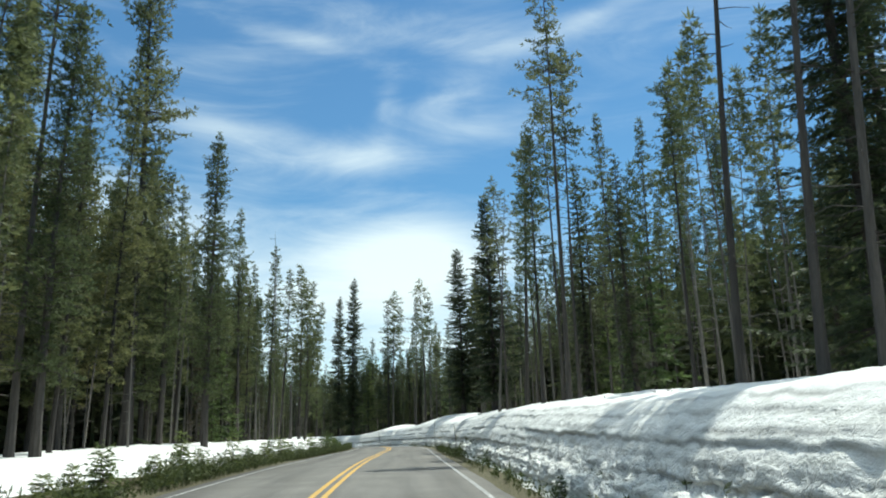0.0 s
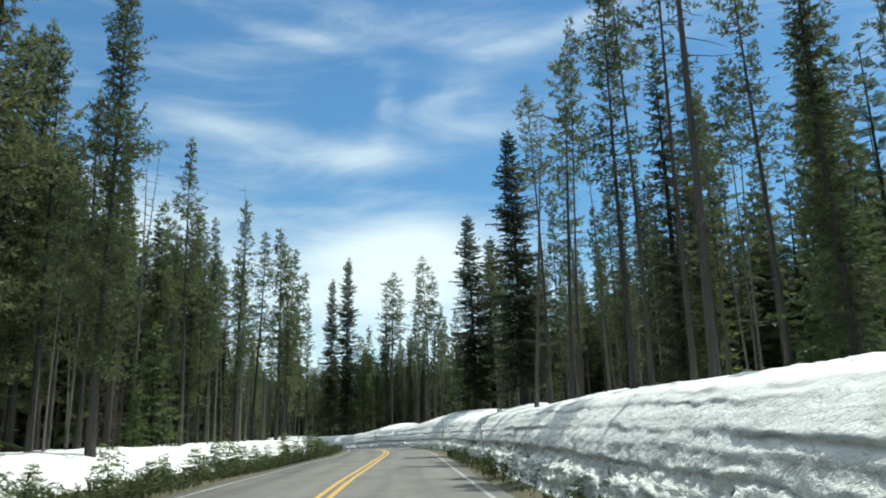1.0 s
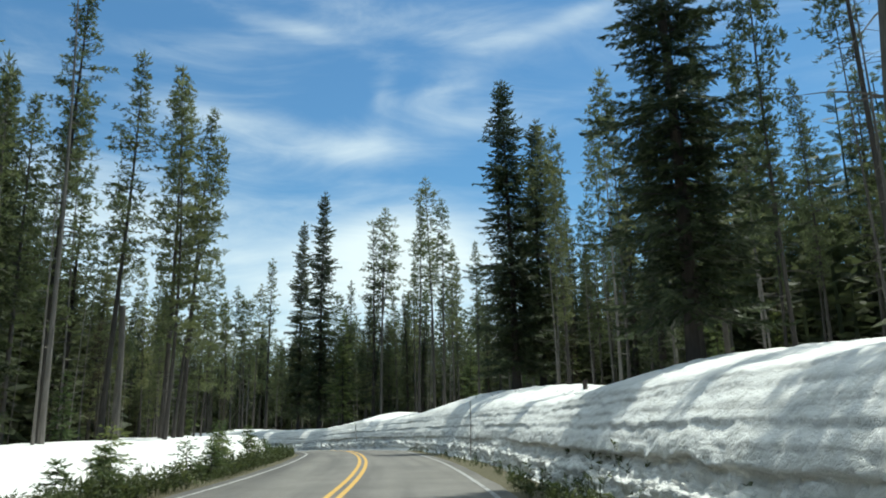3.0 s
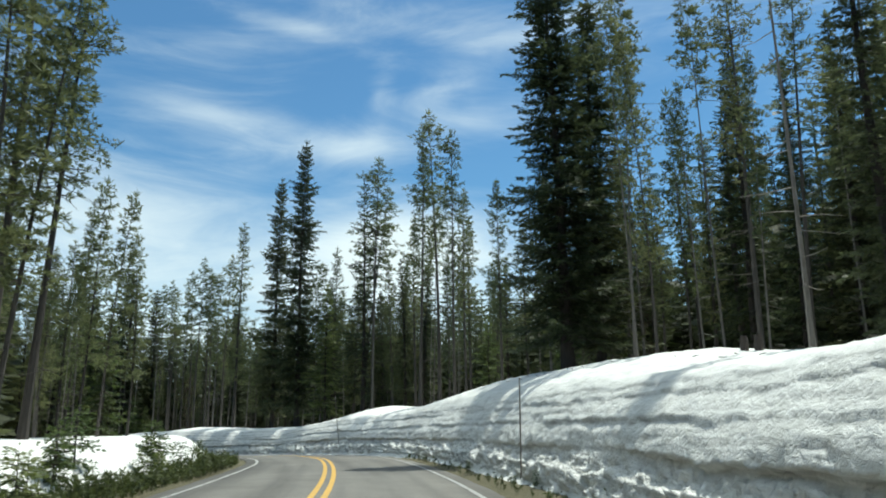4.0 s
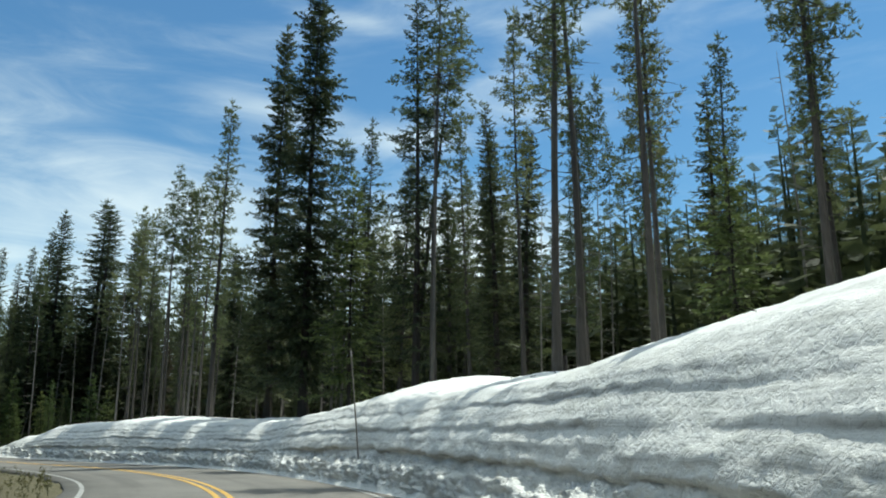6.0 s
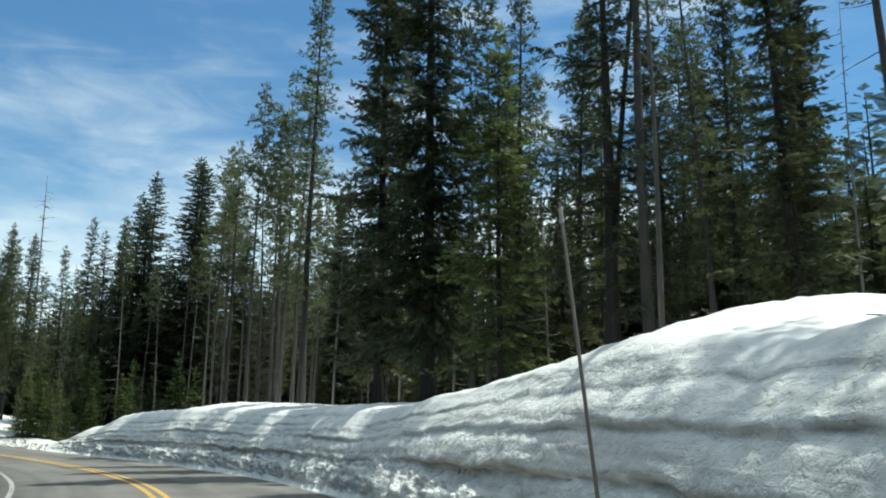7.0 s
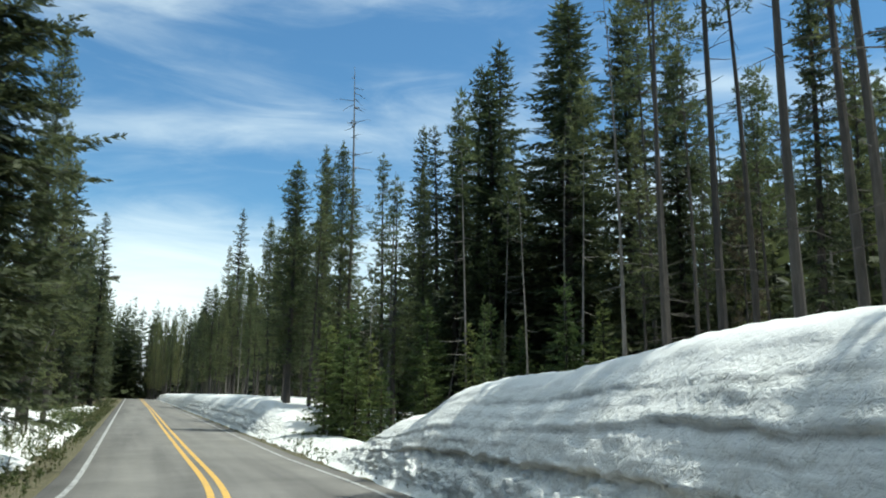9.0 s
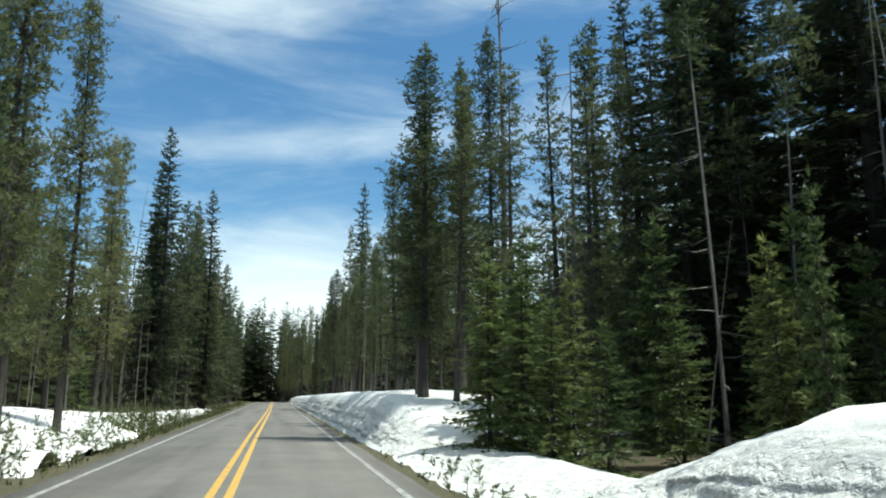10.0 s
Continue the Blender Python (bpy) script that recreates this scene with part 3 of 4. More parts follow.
def late_mound(s, u):
    """Snow left lying beyond the bend, on the left verge."""
    c = np.interp(s, (155, 160, 166, 176, 186, 200, 230), (-6.8, -6.9, -7.6, -8.4, -7.4, -6.6, -6.3))
    w = np.interp(s, (155, 160, 164, 168, 178, 186, 200, 230), (1.4, 2.6, 2.2, 3.6, 4.0, 2.0, 1.1, .8)) * (1 + .35 * vnoise(s * .6, u * 0, 33))
    h = np.interp(s, (152, 158, 163, 166, 176, 186, 200, 228, 232), (-.3, .6, .45, .85, .95, .6, .4, .25, -.3))
    return np.where(h > 0, h * np.clip(1 - ((u - c) / w) ** 2, -1.5, 1), -.3) + .06 * vnoise(s * 1.3, u * 1.3, 35, 3)


def build_late_snow():
    s, u = np.arange(152, 232, .35), np.linspace(-13.4, -4.6, 52)
    S, U = np.meshgrid(s, u, indexing="ij")
    x, y, z = at_station(S.ravel(), U.ravel())
    g = floor_height(S.ravel(), U.ravel(), z)
    h = g + np.maximum(late_mound(S.ravel(), U.ravel()), -.25)
    P = np.stack([x, y, h], -1).reshape(*S.shape, 3)
    ob = new("snow_verge", grid_mesh("snow_verge", P, SNOW, np.stack([S, U], -1), ("face", 0 * S)))
    tagged(ob, "melting patches of white snow along the left verge", "snow", kind="structure")


build_late_snow()

# ---- trees ----


class Soup:
    """Points and faces of one mesh."""

    def __init__(self, seed):
        self.v, self.f, self.uv, self.r = [], [], [], random.Random(seed)

    def kite(self, p, d, w, n):
        """A leaf-like blade from p along d, w wide at its middle, broad towards n."""
        side = d.cross(n)
        if side.length < 1e-6:
            side = Vector((1, 0, 0))
        side = side.normalized() * (w / 2)
        k = len(self.v)
        m = p + d * 0.42
        self.v += [p, m + side, p + d, m - side]
        self.f.append((k, k + 1, k + 2, k + 3))
        self.uv += [0, .5, .42, 1, 1, .5, .42, 0]

    def stick(self, p, q, r0, r1, sides=3):
        d = (q - p)
        if d.length < 1e-5:
            return
        a = d.orthogonal().normalized()
        b = d.cross(a).normalized()
        k = len(self.v)
        for base, r in ((p, r0), (q, r1)):
            for i in range(sides):
                t = 2 * math.pi * i / sides
                self.v.append(base + (a * math.cos(t) + b * math.sin(t)) * r)
        for i in range(sides):
            j = (i + 1) % sides
            self.f.append((k + i, k + j, k + sides + j, k + sides + i))
            self.uv += [0, .5] * 4

    def trunk(self, h, r, lean=0.0, sides=9, rings=14, flare=1.35, tip=0.06):
        """A tapered, slightly crooked stem; returns its axis as a function of height."""
        a0, w1, w2 = (self.r.uniform(0, 6.28) for _ in range(3))

        def line(z):
            t = z / h
            return Vector((lean * t * t * h * math.cos(a0) + .012 * h * math.sin(2.1 * t + w1) * t, lean * t * t * h * math.sin(a0) + .012 * h * math.sin(2.7 * t + w2) * t, z))

        k = len(self.v)
        for i in range(rings + 1):
            t = (i / rings) ** 1.15
            rr = r * ((1 - t) * (1 - tip) + tip) * (1 + (flare - 1) * math.exp(-t * 28))
            c = line(t * h) - Vector((0, 0, 0.45 * (i == 0)))
            for j in range(sides):
                g = 2 * math.pi * j / sides
                q = rr * (1 + .07 * math.sin(3 * g + i) + .05 * self.r.uniform(-1, 1))
                self.v.append(c + Vector((q * math.cos(g), q * math.sin(g), 0)))
        for i in range(rings):
            for j in range(sides):
                jj = (j + 1) % sides
                self.f.append((k + i * sides + j, k + i * sides + jj, k + (i + 1) * sides + jj, k + (i + 1) * sides + j))
        top = len(self.v)
        self.v.append(line(h))
        for j in range(sides):
            self.f.append((k + rings * sides + j, k + rings * sides + (j + 1) % sides, top))
        return line

    def mesh(self, name, mat, smooth=False):
        me = mesh_of(name, self.v, self.f, mat, smooth)
        if len(self.uv) == 2 * len(me.loops):
            me.uv_layers.new(name="UVMap").data.foreach_set("uv", self.uv)
        return me


def dead_twigs(w, r, line, h, top, count):
    """Short bare twigs on the lower stem."""
    for _ in range(count):
        z = h * r.uniform(.10, top)
        a, ln = r.uniform(0, 6.28), r.uniform(.25, 1.1)
        p = line(z)
        mid = p + Vector((math.cos(a) * ln * .6, math.sin(a) * ln * .6, r.uniform(-.18, .1) * ln))
        w.stick(p, mid, .016, .010)
        w.stick(mid, mid + Vector((math.cos(a + r.uniform(-.5, .5)) * ln * .5, math.sin(a) * ln * .5, r.uniform(-.3, .15) * ln)), .010, .004)


def leader(c, line, h, size):
    """The needles round the topmost shoot."""
    for i in range(7):
        a = 6.28 * i / 7
        c.kite(line(h * .985), Vector((.25 * math.cos(a), .25 * math.sin(a), .35)) * size, .10 * size, Vector((math.cos(a), math.sin(a), 0)))
    c.kite(line(h * .985), Vector((0, 0, .55 * size)), .09 * size, Vector((1, 0, 0)))


def fir_meshes(seed, h=20.0, rad=2.6, stem=.24, low=.06, gap=.40, per=6, pitch=.15, twig=.34, blade=.12, power=.8, needles=None, thin=0.06, level=0.0, limbs=.6, sides=7, rings=11, dead=0, lean=0.0, bark=None, lumpy=.2):
    """Conifer with tiers of drooping boughs, each clothed in short sprays of needles."""
    r = random.Random(seed)
    w = Soup(seed)
    line = w.trunk(h, stem, lean, sides, rings)
    c = Soup(seed + 1)
    dead_twigs(w, r, line, h, low + .2, dead)
    up = Vector((0, 0, 1))
    z = low * h
    while z < h * .985:
        t = z / h
        n = max(3, per + r.randint(-1, 1) - int(2 * t * t))
        a0 = r.uniform(0, 6.28)
        tier = 1 + lumpy * math.sin(z * 1.9 + seed) + lumpy * r.uniform(-.5, .5)
        for i in range(n):
            if r.random() < thin:
                continue
            a = a0 + 6.283 * i / n + r.uniform(-.35, .35)
            length = (rad * (1 - t) ** power * (.75 + .25 * min(1, t * 5))) * r.uniform(.55, 1.2) * tier + .12
            out = Vector((math.cos(a), math.sin(a), 0))
            across = Vector((-out.y, out.x, 0))
            rise = -.30 + .75 * t ** 1.6 + r.uniform(-.2, .2) + level
            base = line(min(z + r.uniform(-.6, .6) * gap, h * .99))
            bend = (.05 if rise < 0 else -.03) + r.uniform(-.03, .03)
            if r.random() < limbs:
                w.stick(base, base + out * length * .7 + up * (rise * length * .7), .014 + .010 * length, .007)
            d = length * r.uniform(.08, .22)
            while d < length:
                p = base + out * d + up * (rise * d + bend * d * d)
                left = length - d
                ln0 = min(.14 + .42 * left, twig * 1.9)
                for q in (-1, 1):
                    ln = ln0 * r.uniform(.6, 1.2)
                    way = (out * r.uniform(.35, .85) + across * q * r.uniform(.5, 1.0) + up * (rise * .5 + r.uniform(-.38, .12))).normalized()
                    roll = across * r.uniform(-.9, .9) + out * r.uniform(-.9, .9) + up
                    if ln > twig:
                        c.kite(p, way * ln * .62, blade * r.uniform(.8, 1.4), roll)
                        way = (way + up * r.uniform(-.55, .05) + across * r.uniform(-.35, .35)).normalized()
                        c.kite(p + way * ln * .42, way * ln * .6, blade * r.uniform(.7, 1.2), roll + out * r.uniform(-.8, .8))
                    else:
                        c.kite(p, way * ln, blade * r.uniform(.8, 1.3), roll)
                c.kite(p, (out * r.uniform(.3, 1) + across * r.uniform(-.5, .5) + up * r.uniform(-.5, .5)).normalized() * twig * r.uniform(.5, .9), blade * r.uniform(.8, 1.2), across + out * r.uniform(-.5, .5))
                d += pitch * r.uniform(.7, 1.35)
            c.kite(base + out * length * .9 + up * (rise * length * .9 + bend * length * length * .8), (out + up * (rise + r.uniform(-.3, .2))).normalized() * twig * r.uniform(.7, 1.1), blade, up)
        z += gap * r.uniform(.7, 1.3) * (1 - .35 * t)
    leader(c, line, h, min(1.0, h / 9))
    return w.mesh("trunk", bark or BARK_FIR, False), c.mesh("crown", needles or FIR)


def pine_meshes(seed, h=18.0, rad=1.5, stem=.17, low=.45, gap=.35, per=5, pitch=.095, tuft=6, needle=.20, slim=.34, lean=.0, dead=30, bark=None, needles=None, thin=.15, limbs=.8, sides=8, rings=12, full=.30):
    """Tall thin pine: bare stem with dead twigs, ragged crown of upturned branches that end in tufts."""
    r = random.Random(seed)
    w = Soup(seed)
    line = w.trunk(h, stem, lean, sides, rings)
    c = Soup(seed + 1)
    dead_twigs(w, r, line, h, low + .25, dead)
    up = Vector((0, 0, 1))
    z = low * h
    while z < h * .98:
        t = (z / h - low) / (1 - low)
        n = per + r.randint(-1, 1)
        a0 = r.uniform(0, 6.28)
        lump = .72 + .34 * math.sin(z * 1.25 + seed) + r.uniform(-.25, .25)
        for i in range(n):
            if r.random() < thin:
                continue
            a = a0 + 6.283 * i / n + r.uniform(-.6, .6)
            prof = min(1, .5 + 1.6 * t) * (1 - t) ** .58
            length = max(.22, rad * prof * lump * r.uniform(.5, 1.25) + .16)
            out = Vector((math.cos(a), math.sin(a), 0))
            across = Vector((-out.y, out.x, 0))
            rise = -.22 + .6 * t + r.uniform(-.25, .2)
            base = line(min(z + r.uniform(-.5, .5) * gap, h * .985))
            hook = r.uniform(.06, .22) / max(length, .6)
            if r.random() < limbs:
                w.stick(base, base + out * length * .85 + up * (rise * length * .85 + hook * (length * .85) ** 2), .012 + .010 * length, .006)
            d = length * full
            while d < length + .01:
                p = base + out * d + up * (rise * d + hook * d * d) + across * r.uniform(-.42, .42) * (length - d + .18) + up * r.uniform(-.10, .13)
                for _ in range(tuft):
                    way = (out * r.uniform(-.25, 1) + across * r.uniform(-.9, .9) + up * r.uniform(-.45, .95)).normalized()
                    c.kite(p, way * needle * r.uniform(.6, 1.25), needle * slim * r.uniform(.7, 1.3), Vector((r.uniform(-1, 1), r.uniform(-1, 1), r.uniform(-1, 1))))
                d += pitch * r.uniform(.65, 1.35)
        z += gap * r.uniform(.6, 1.4) * (1 - .3 * t)
    leader(c, line, h, min(1.0, h / 9))
    return w.mesh("trunk", bark or BARK, False), c.mesh("crown", needles or PINE)


def snag_meshes(seed, h=18.0, stem=.16, lean=.0, limbs=46, reach=1.1, broken=False, droop=0.0):
    r = random.Random(seed)
    w = Soup(seed)
    line = w.trunk(h, stem, lean, tip=.55 if broken else .08)
    limb_meshes = []
    for n in range(limbs):
        b = Soup(seed + 1) if n < 7 else w
        z = h * r.uniform(.18, .97)
        a, ln = r.uniform(0, 6.28), reach * r.uniform(.3, 1) * (1.5 - z / h)
        p = line(z)
        prev, e = p, Vector((math.cos(a), math.sin(a), r.uniform(-.3, .25)))
        for k in range(3):
            nxt = prev + e * (ln / 3)
            b.stick(prev, nxt, .03 * (1 - k / 3.5), .03 * (1 - (k + 1) / 3.5))
            if k and r.random() < .7:
                q = Vector((r.uniform(-1, 1), r.uniform(-1, 1), r.uniform(-.6, .2))).normalized() * ln * .35
                b.stick(nxt, nxt + q, .009, .003)
            e = e + Vector((r.uniform(-.25, .25), r.uniform(-.25, .25), r.uniform(-.25, .02) - droop))
            prev = nxt
        if b is not w:
            limb_meshes.append(b.mesh("limb", BARK_PALE))
    return (w.mesh("trunk", BARK_PALE, False), *limb_meshes)


KINDS = {}


def kind(key, name, meshes, height, label, category, group=""):
    KINDS[key] = (name, meshes, height, label, category, group)


DARK = "dark green fir with tiered drooping branches in the forest"
LODGE = "tall thin pine with bare grey trunk and tufted top"
LT = dict(limbs=.15, sides=6, rings=7)
FAR = dict(pitch=.30, twig=.52, blade=.25, gap=.55, per=5, **LT)
PFAR = dict(pitch=.40, tuft=4, needle=.46, slim=.50, gap=.55, **LT)
kind("fir_a", "fir_tree", fir_meshes(11, 20, 2.9, thin=.03), 20, "tall dense dark green fir standing behind the snow", "tree")
kind("fir_near", "fir_tree", fir_meshes(18, 22, 3.0, gap=.37, per=8, pitch=.13, twig=.36, blade=.135, thin=.03, power=.66, low=.08, stem=.25, lumpy=.28), 22, "tall old fir with layered dark branches above the snow", "tree")
kind("young_near", "young_fir", fir_meshes(19, 12, 2.0, gap=.36, pitch=.13, twig=.30, blade=.11, thin=.05, low=.10, stem=.10, needles=YOUNG), 12, "bright green young fir catching the sun", "tree")
kind("fir_b", "fir_tree", fir_meshes(12, 20, 2.3, gap=.42, pitch=.19, twig=.40, blade=.16), 20, DARK, "tree")
kind("fir_c", "fir_tree", fir_meshes(13, 20, 1.8, pitch=.18, twig=.36, blade=.14, power=.7), 20, "slim spire-shaped dark fir among the trees", "tree")
kind("fir_open", "fir_tree", fir_meshes(14, 22, 3.0, gap=.56, per=5, thin=.12, power=.60, low=.14, stem=.26, level=.12, lumpy=.3, dead=20), 22, "old fir with open level branches against the sky", "tree")
kind("fir_lite", "fir_tree", fir_meshes(15, 18, 2.1, **FAR), 18, DARK, "tree")
kind("fir_lite2", "fir_tree", fir_meshes(16, 18, 1.6, power=.65, **FAR), 18, DARK, "tree")
kind("fir_lite3", "fir_tree", fir_meshes(17, 18, 1.9, power=.75, low=.2, thin=.12, **FAR), 18, DARK, "tree")
kind("pine_a", "pine_tree", pine_meshes(21, 18, 1.6, stem=.13, low=.34, dead=24), 18, LODGE, "tree")
kind("pine_b", "pine_tree", pine_meshes(22, 18, 1.35, stem=.115, low=.40, thin=.2, dead=30, lean=.02), 18, LODGE, "tree")
kind("pine_c", "pine_tree", pine_meshes(23, 18, 1.65, stem=.15, low=.22, per=5, dead=16), 18, "pine with a long ragged olive green crown", "tree")
kind("pine_olive", "pine_tree", pine_meshes(71, 17, 1.8, stem=.12, low=.16, dead=26, needles=OLIVE_PINE_LIT), 17, "sunlit olive green pine crowding the road edge", "tree")
kind("pine_olive_b", "pine_tree", pine_meshes(72, 17, 1.35, stem=.10, low=.28, dead=34, lean=.03, needles=OLIVE_PINE_LIT), 17, "slender sunlit olive green pine beside the road", "tree")
kind("pine_d", "pine_tree", pine_meshes(63, 18, 1.5, stem=.13, low=.30, per=5, dead=12, **PFAR), 18, "pine with a ragged olive green crown", "tree")
kind("pine_full", "pine_tree", pine_meshes(24, 20, 2.6, stem=.20, low=.16, per=7, gap=.33, pitch=.115, thin=.05, dead=14, full=.20), 20, "large full pine with dense olive green foliage", "tree")
kind("pine_top", "pine_tree", pine_meshes(25, 18, 1.55, stem=.10, low=.58, thin=.22, dead=40, lean=.015), 18, "tall bare pine trunk with a small tuft of green on top", "tree")
kind("pine_lite", "pine_tree", pine_meshes(26, 16, 1.5, stem=.11, low=.20, per=5, dead=8, **PFAR), 16, LODGE, "tree")
kind("pine_lite2", "pine_tree", pine_meshes(27, 16, 1.3, stem=.10, low=.32, per=5, dead=12, lean=.03, **PFAR), 16, LODGE, "tree")
kind("pole", "young_pine", pine_meshes(28, 13, .85, stem=.055, low=.40, dead=22, bark=BARK_PALE, **LT), 13, "spindly pole-thin young pine with pale bark", "tree")
kind("pole_b", "young_pine", pine_meshes(29, 13, 1.0, stem=.062, low=.28, dead=20, lean=.04, **LT), 13, "spindly pole-thin young pine with sparse foliage", "tree")
kind("pole_bare", "bare_pine", pine_meshes(64, 13, .7, stem=.05, low=.68, dead=16, lean=.02, bark=BARK_PALE, limbs=.3, sides=5, rings=6), 13, "thin bare pale trunk with a wisp of green on top", "tree")
kind("snag_droop", "dead_tree", snag_meshes(44, 14, .13, limbs=34, reach=2.6, droop=.38), 14, "grey dead tree with long drooping bare branches", "dead tree")
kind("under", "young_fir", fir_meshes(31, 6, 1.35, low=.03, gap=.34, stem=.07, per=5, pitch=.19, twig=.34, blade=.15, needles=YOUNG, thin=.1, **LT), 6, "young green fir growing under the tall trees", "tree")
kind("under_fine", "young_fir", fir_meshes(33, 6, 1.35, low=.03, gap=.27, stem=.07, pitch=.12, twig=.26, blade=.095, needles=YOUNG, thin=.1), 6, "young green fir growing at the edge of the forest", "tree")
kind("under_dry", "stunted_pine", pine_meshes(32, 6, 1.0, low=.08, stem=.06, gap=.36, per=4, needles=DRY, dead=14, **LT), 6, "stunted dry brown young pine in the undergrowth", "tree")
kind("snag_a", "dead_tree", snag_meshes(41, 20, .13, limbs=70, reach=1.5), 20, "tall grey dead tree with bare twigs", "dead tree")
kind("snag_b", "dead_tree", snag_meshes(42, 16, .085, lean=.03, limbs=18, reach=.8), 16, "thin leaning dead tree stripped of bark", "dead tree")
kind("snag_stub", "dead_tree", snag_meshes(43, 6, .20, limbs=9, reach=.5, broken=True), 6, "broken pale dead trunk standing in the forest", "dead tree")
kind("sapling", "fir_sapling", fir_meshes(51, 1.2, .42, low=.04, gap=.12, stem=.018, per=5, pitch=.08, twig=.14, blade=.06, needles=YOUNG, limbs=.5, sides=5, rings=5), 1.2, "small green fir sapling by the roadside", "sapling", "roadside saplings")
kind("sapling_b", "fir_sapling", fir_meshes(52, 1.2, .34, low=.05, gap=.14, stem=.018, per=4, pitch=.09, twig=.14, blade=.06, needles=YOUNG, thin=.2, limbs=.5, sides=5, rings=5), 1.2, "small sparse fir sapling by the roadside", "sapling", "roadside saplings")

PLANTED = []
chance = random.Random(5)


def plant(key, x, y, h=None, top=None, spin=None, tilt=0.0, toward=0.0, sink=0.0, stretch=1.0):
    """A tree of that kind at x, y: h metres tall, or reaching the height top."""
    name, meshes, tall, label, category, group = KINDS[key]
    z = float(surface(x, y)[0]) - sink
    if top is not None:
        h = top - z
    k = h / tall
    wide = k * stretch
    ob = new(name)
    ob.empty_display_size = 0.3
    ob.matrix_basis = Matrix.Translation((x, y, z)) @ Matrix.Rotation(radians(tilt), 4, Vector((math.cos(toward), math.sin(toward), 0))) @ Matrix.Rotation(chance.uniform(0, 6.283) if spin is None else spin, 4, "Z") @ Matrix.Diagonal((wide, wide, k, 1))
    for me in meshes:
        p = new(me.name.split(".")[0], me)
        p.parent = ob
    tagged(ob, label, category, group)
    PLANTED.append((x, y))
    return ob


# trees that stand out, right of the road and round the bend
plant("pine_top", 7.3, 19.7, h=24, stretch=.85, tilt=2.5, toward=1.2)
plant("pine_top", 8.0, 16.8, h=23, stretch=.95, tilt=3, toward=1.4)
plant("pine_top", 9.0, 16.2, h=22, stretch=1.0, tilt=3, toward=1.4)
plant("fir_a", 10.6, 18.8, h=19)
plant("fir_b", 12.5, 20.5, h=17)
plant("pine_top", 8.2, 26.2, top=14.6, stretch=1.1)
plant("pine_top", 5.1, 33.2, top=24.0, tilt=2, toward=0)
plant("pine_b", 8.0, 35.9, top=17.0)
plant("pine_b", 9.5, 35.9, top=16.6)
plant("pine_a", 4.8, 39.8, top=17.8)
plant("pine_top", 6.6, 39.5, top=23.0, stretch=.9)
plant("pine_top", 6.4, 43.8, top=22.0)
plant("fir_b", 8.2, 46.0, top=18.0)
plant("pine_top", 4.0, 53.4, top=19.9)
plant("pine_top", 5.5, 54.1, top=24.0, stretch=.7, tilt=2, toward=1.4)
plant("snag_a", 3.7, 57.0, top=20.0, tilt=4, toward=1.3)
plant("pine_top", 5.8, 58.5, top=25.0, stretch=1.1, tilt=2.5, toward=1.4)
plant("pine_a", 8.6, 59.0, top=15.5, stretch=1.1)
plant("pine_top", 7.2, 63.0, top=19.5)
plant("snag_b", 6.7, 62.0, top=13.0)
plant("fir_near", 4.0, 66.8, top=22.9, stretch=1.0)
plant("pine_c", 6.0, 70.0, top=15.0)
plant("fir_near", 1.9, 93.6, top=24.6, stretch=1.1)
plant("fir_near", 3.9, 96.5, top=23.0, stretch=1.1)
plant("pole", 1.9, 98.2, top=14.0, stretch=1.5)
plant("pine_a", 0.3, 106.5, top=17.0)
plant("pine_top", -2.3, 109.8, top=21.7)
plant("pine_b", -4.4, 111.4, top=21.8)
plant("pine_b", -1.5, 112.6, top=18.5)
plant("pine_top", -3.2, 116.3, h=22, stretch=1.2)
plant("pine_a", -1.0, 116.2, top=17.5)
plant("pine_c", 0.6, 113.4, top=14.0, stretch=1.1)
plant("pine_b", -4.9, 119.2, top=18.5)
plant("fir_c", 1.8, 118.4, top=15.0, stretch=1.1)
plant("pine_c", -2.4, 121.6, top=15.5, stretch=1.1)
plant("under_fine", -0.2, 110.6, h=5.5)
plant("fir_open", -9.5, 127.9, top=24.4, stretch=.8)
plant("pine_top", -8.6, 126.9, h=23, stretch=1.35)
plant("pine_top", -9.8, 128.9, h=21, stretch=1.2, tilt=5, toward=1.8)
plant("young_near", -12.8, 129.2, h=12)
plant("pine_c", -12.5, 131.3, top=18.9)
plant("pole", -13.3, 129.9, h=14, stretch=1.3)
plant("pole", -14.0, 131.0, h=13, stretch=1.2)
plant("fir_near", -15.6, 131.8, top=29.4, stretch=.78)
plant("fir_near", -18.5, 135.7, top=27.0, stretch=.75)
plant("pine_c", -22.6, 137.8, top=23.2)
plant("pine_b", -27.6, 145.6, top=19.6)
plant("pine_top", -30.0, 145.3, top=18.0, stretch=1.1)
plant("pine_top", -31.9, 147.2, top=17.8)
plant("pine_top", -28.4, 144.4, top=21.0)
plant("pine_top", -27.2, 145.4, top=20.0, stretch=1.2)
plant("pole", -26.3, 143.9, h=16, stretch=1.5)
plant("pine_top", -25.2, 143.0, h=18)
plant("pine_top", -33.6, 151.6, top=20.0)
plant("pine_top", -31.1, 151.4, top=21.0)
plant("pine_top", -37.3, 159.6, top=21.0)
plant("fir_near", -26.6, 153.3, top=17.0)
plant("fir_near", -35.2, 157.5, top=15.8)
plant("fir_b", -57.1, 169.3, top=21.0)
plant("fir_b", -54.6, 170.6, top=21.3)
plant("fir_a", -50.4, 168.0, top=24.6, stretch=1.2)
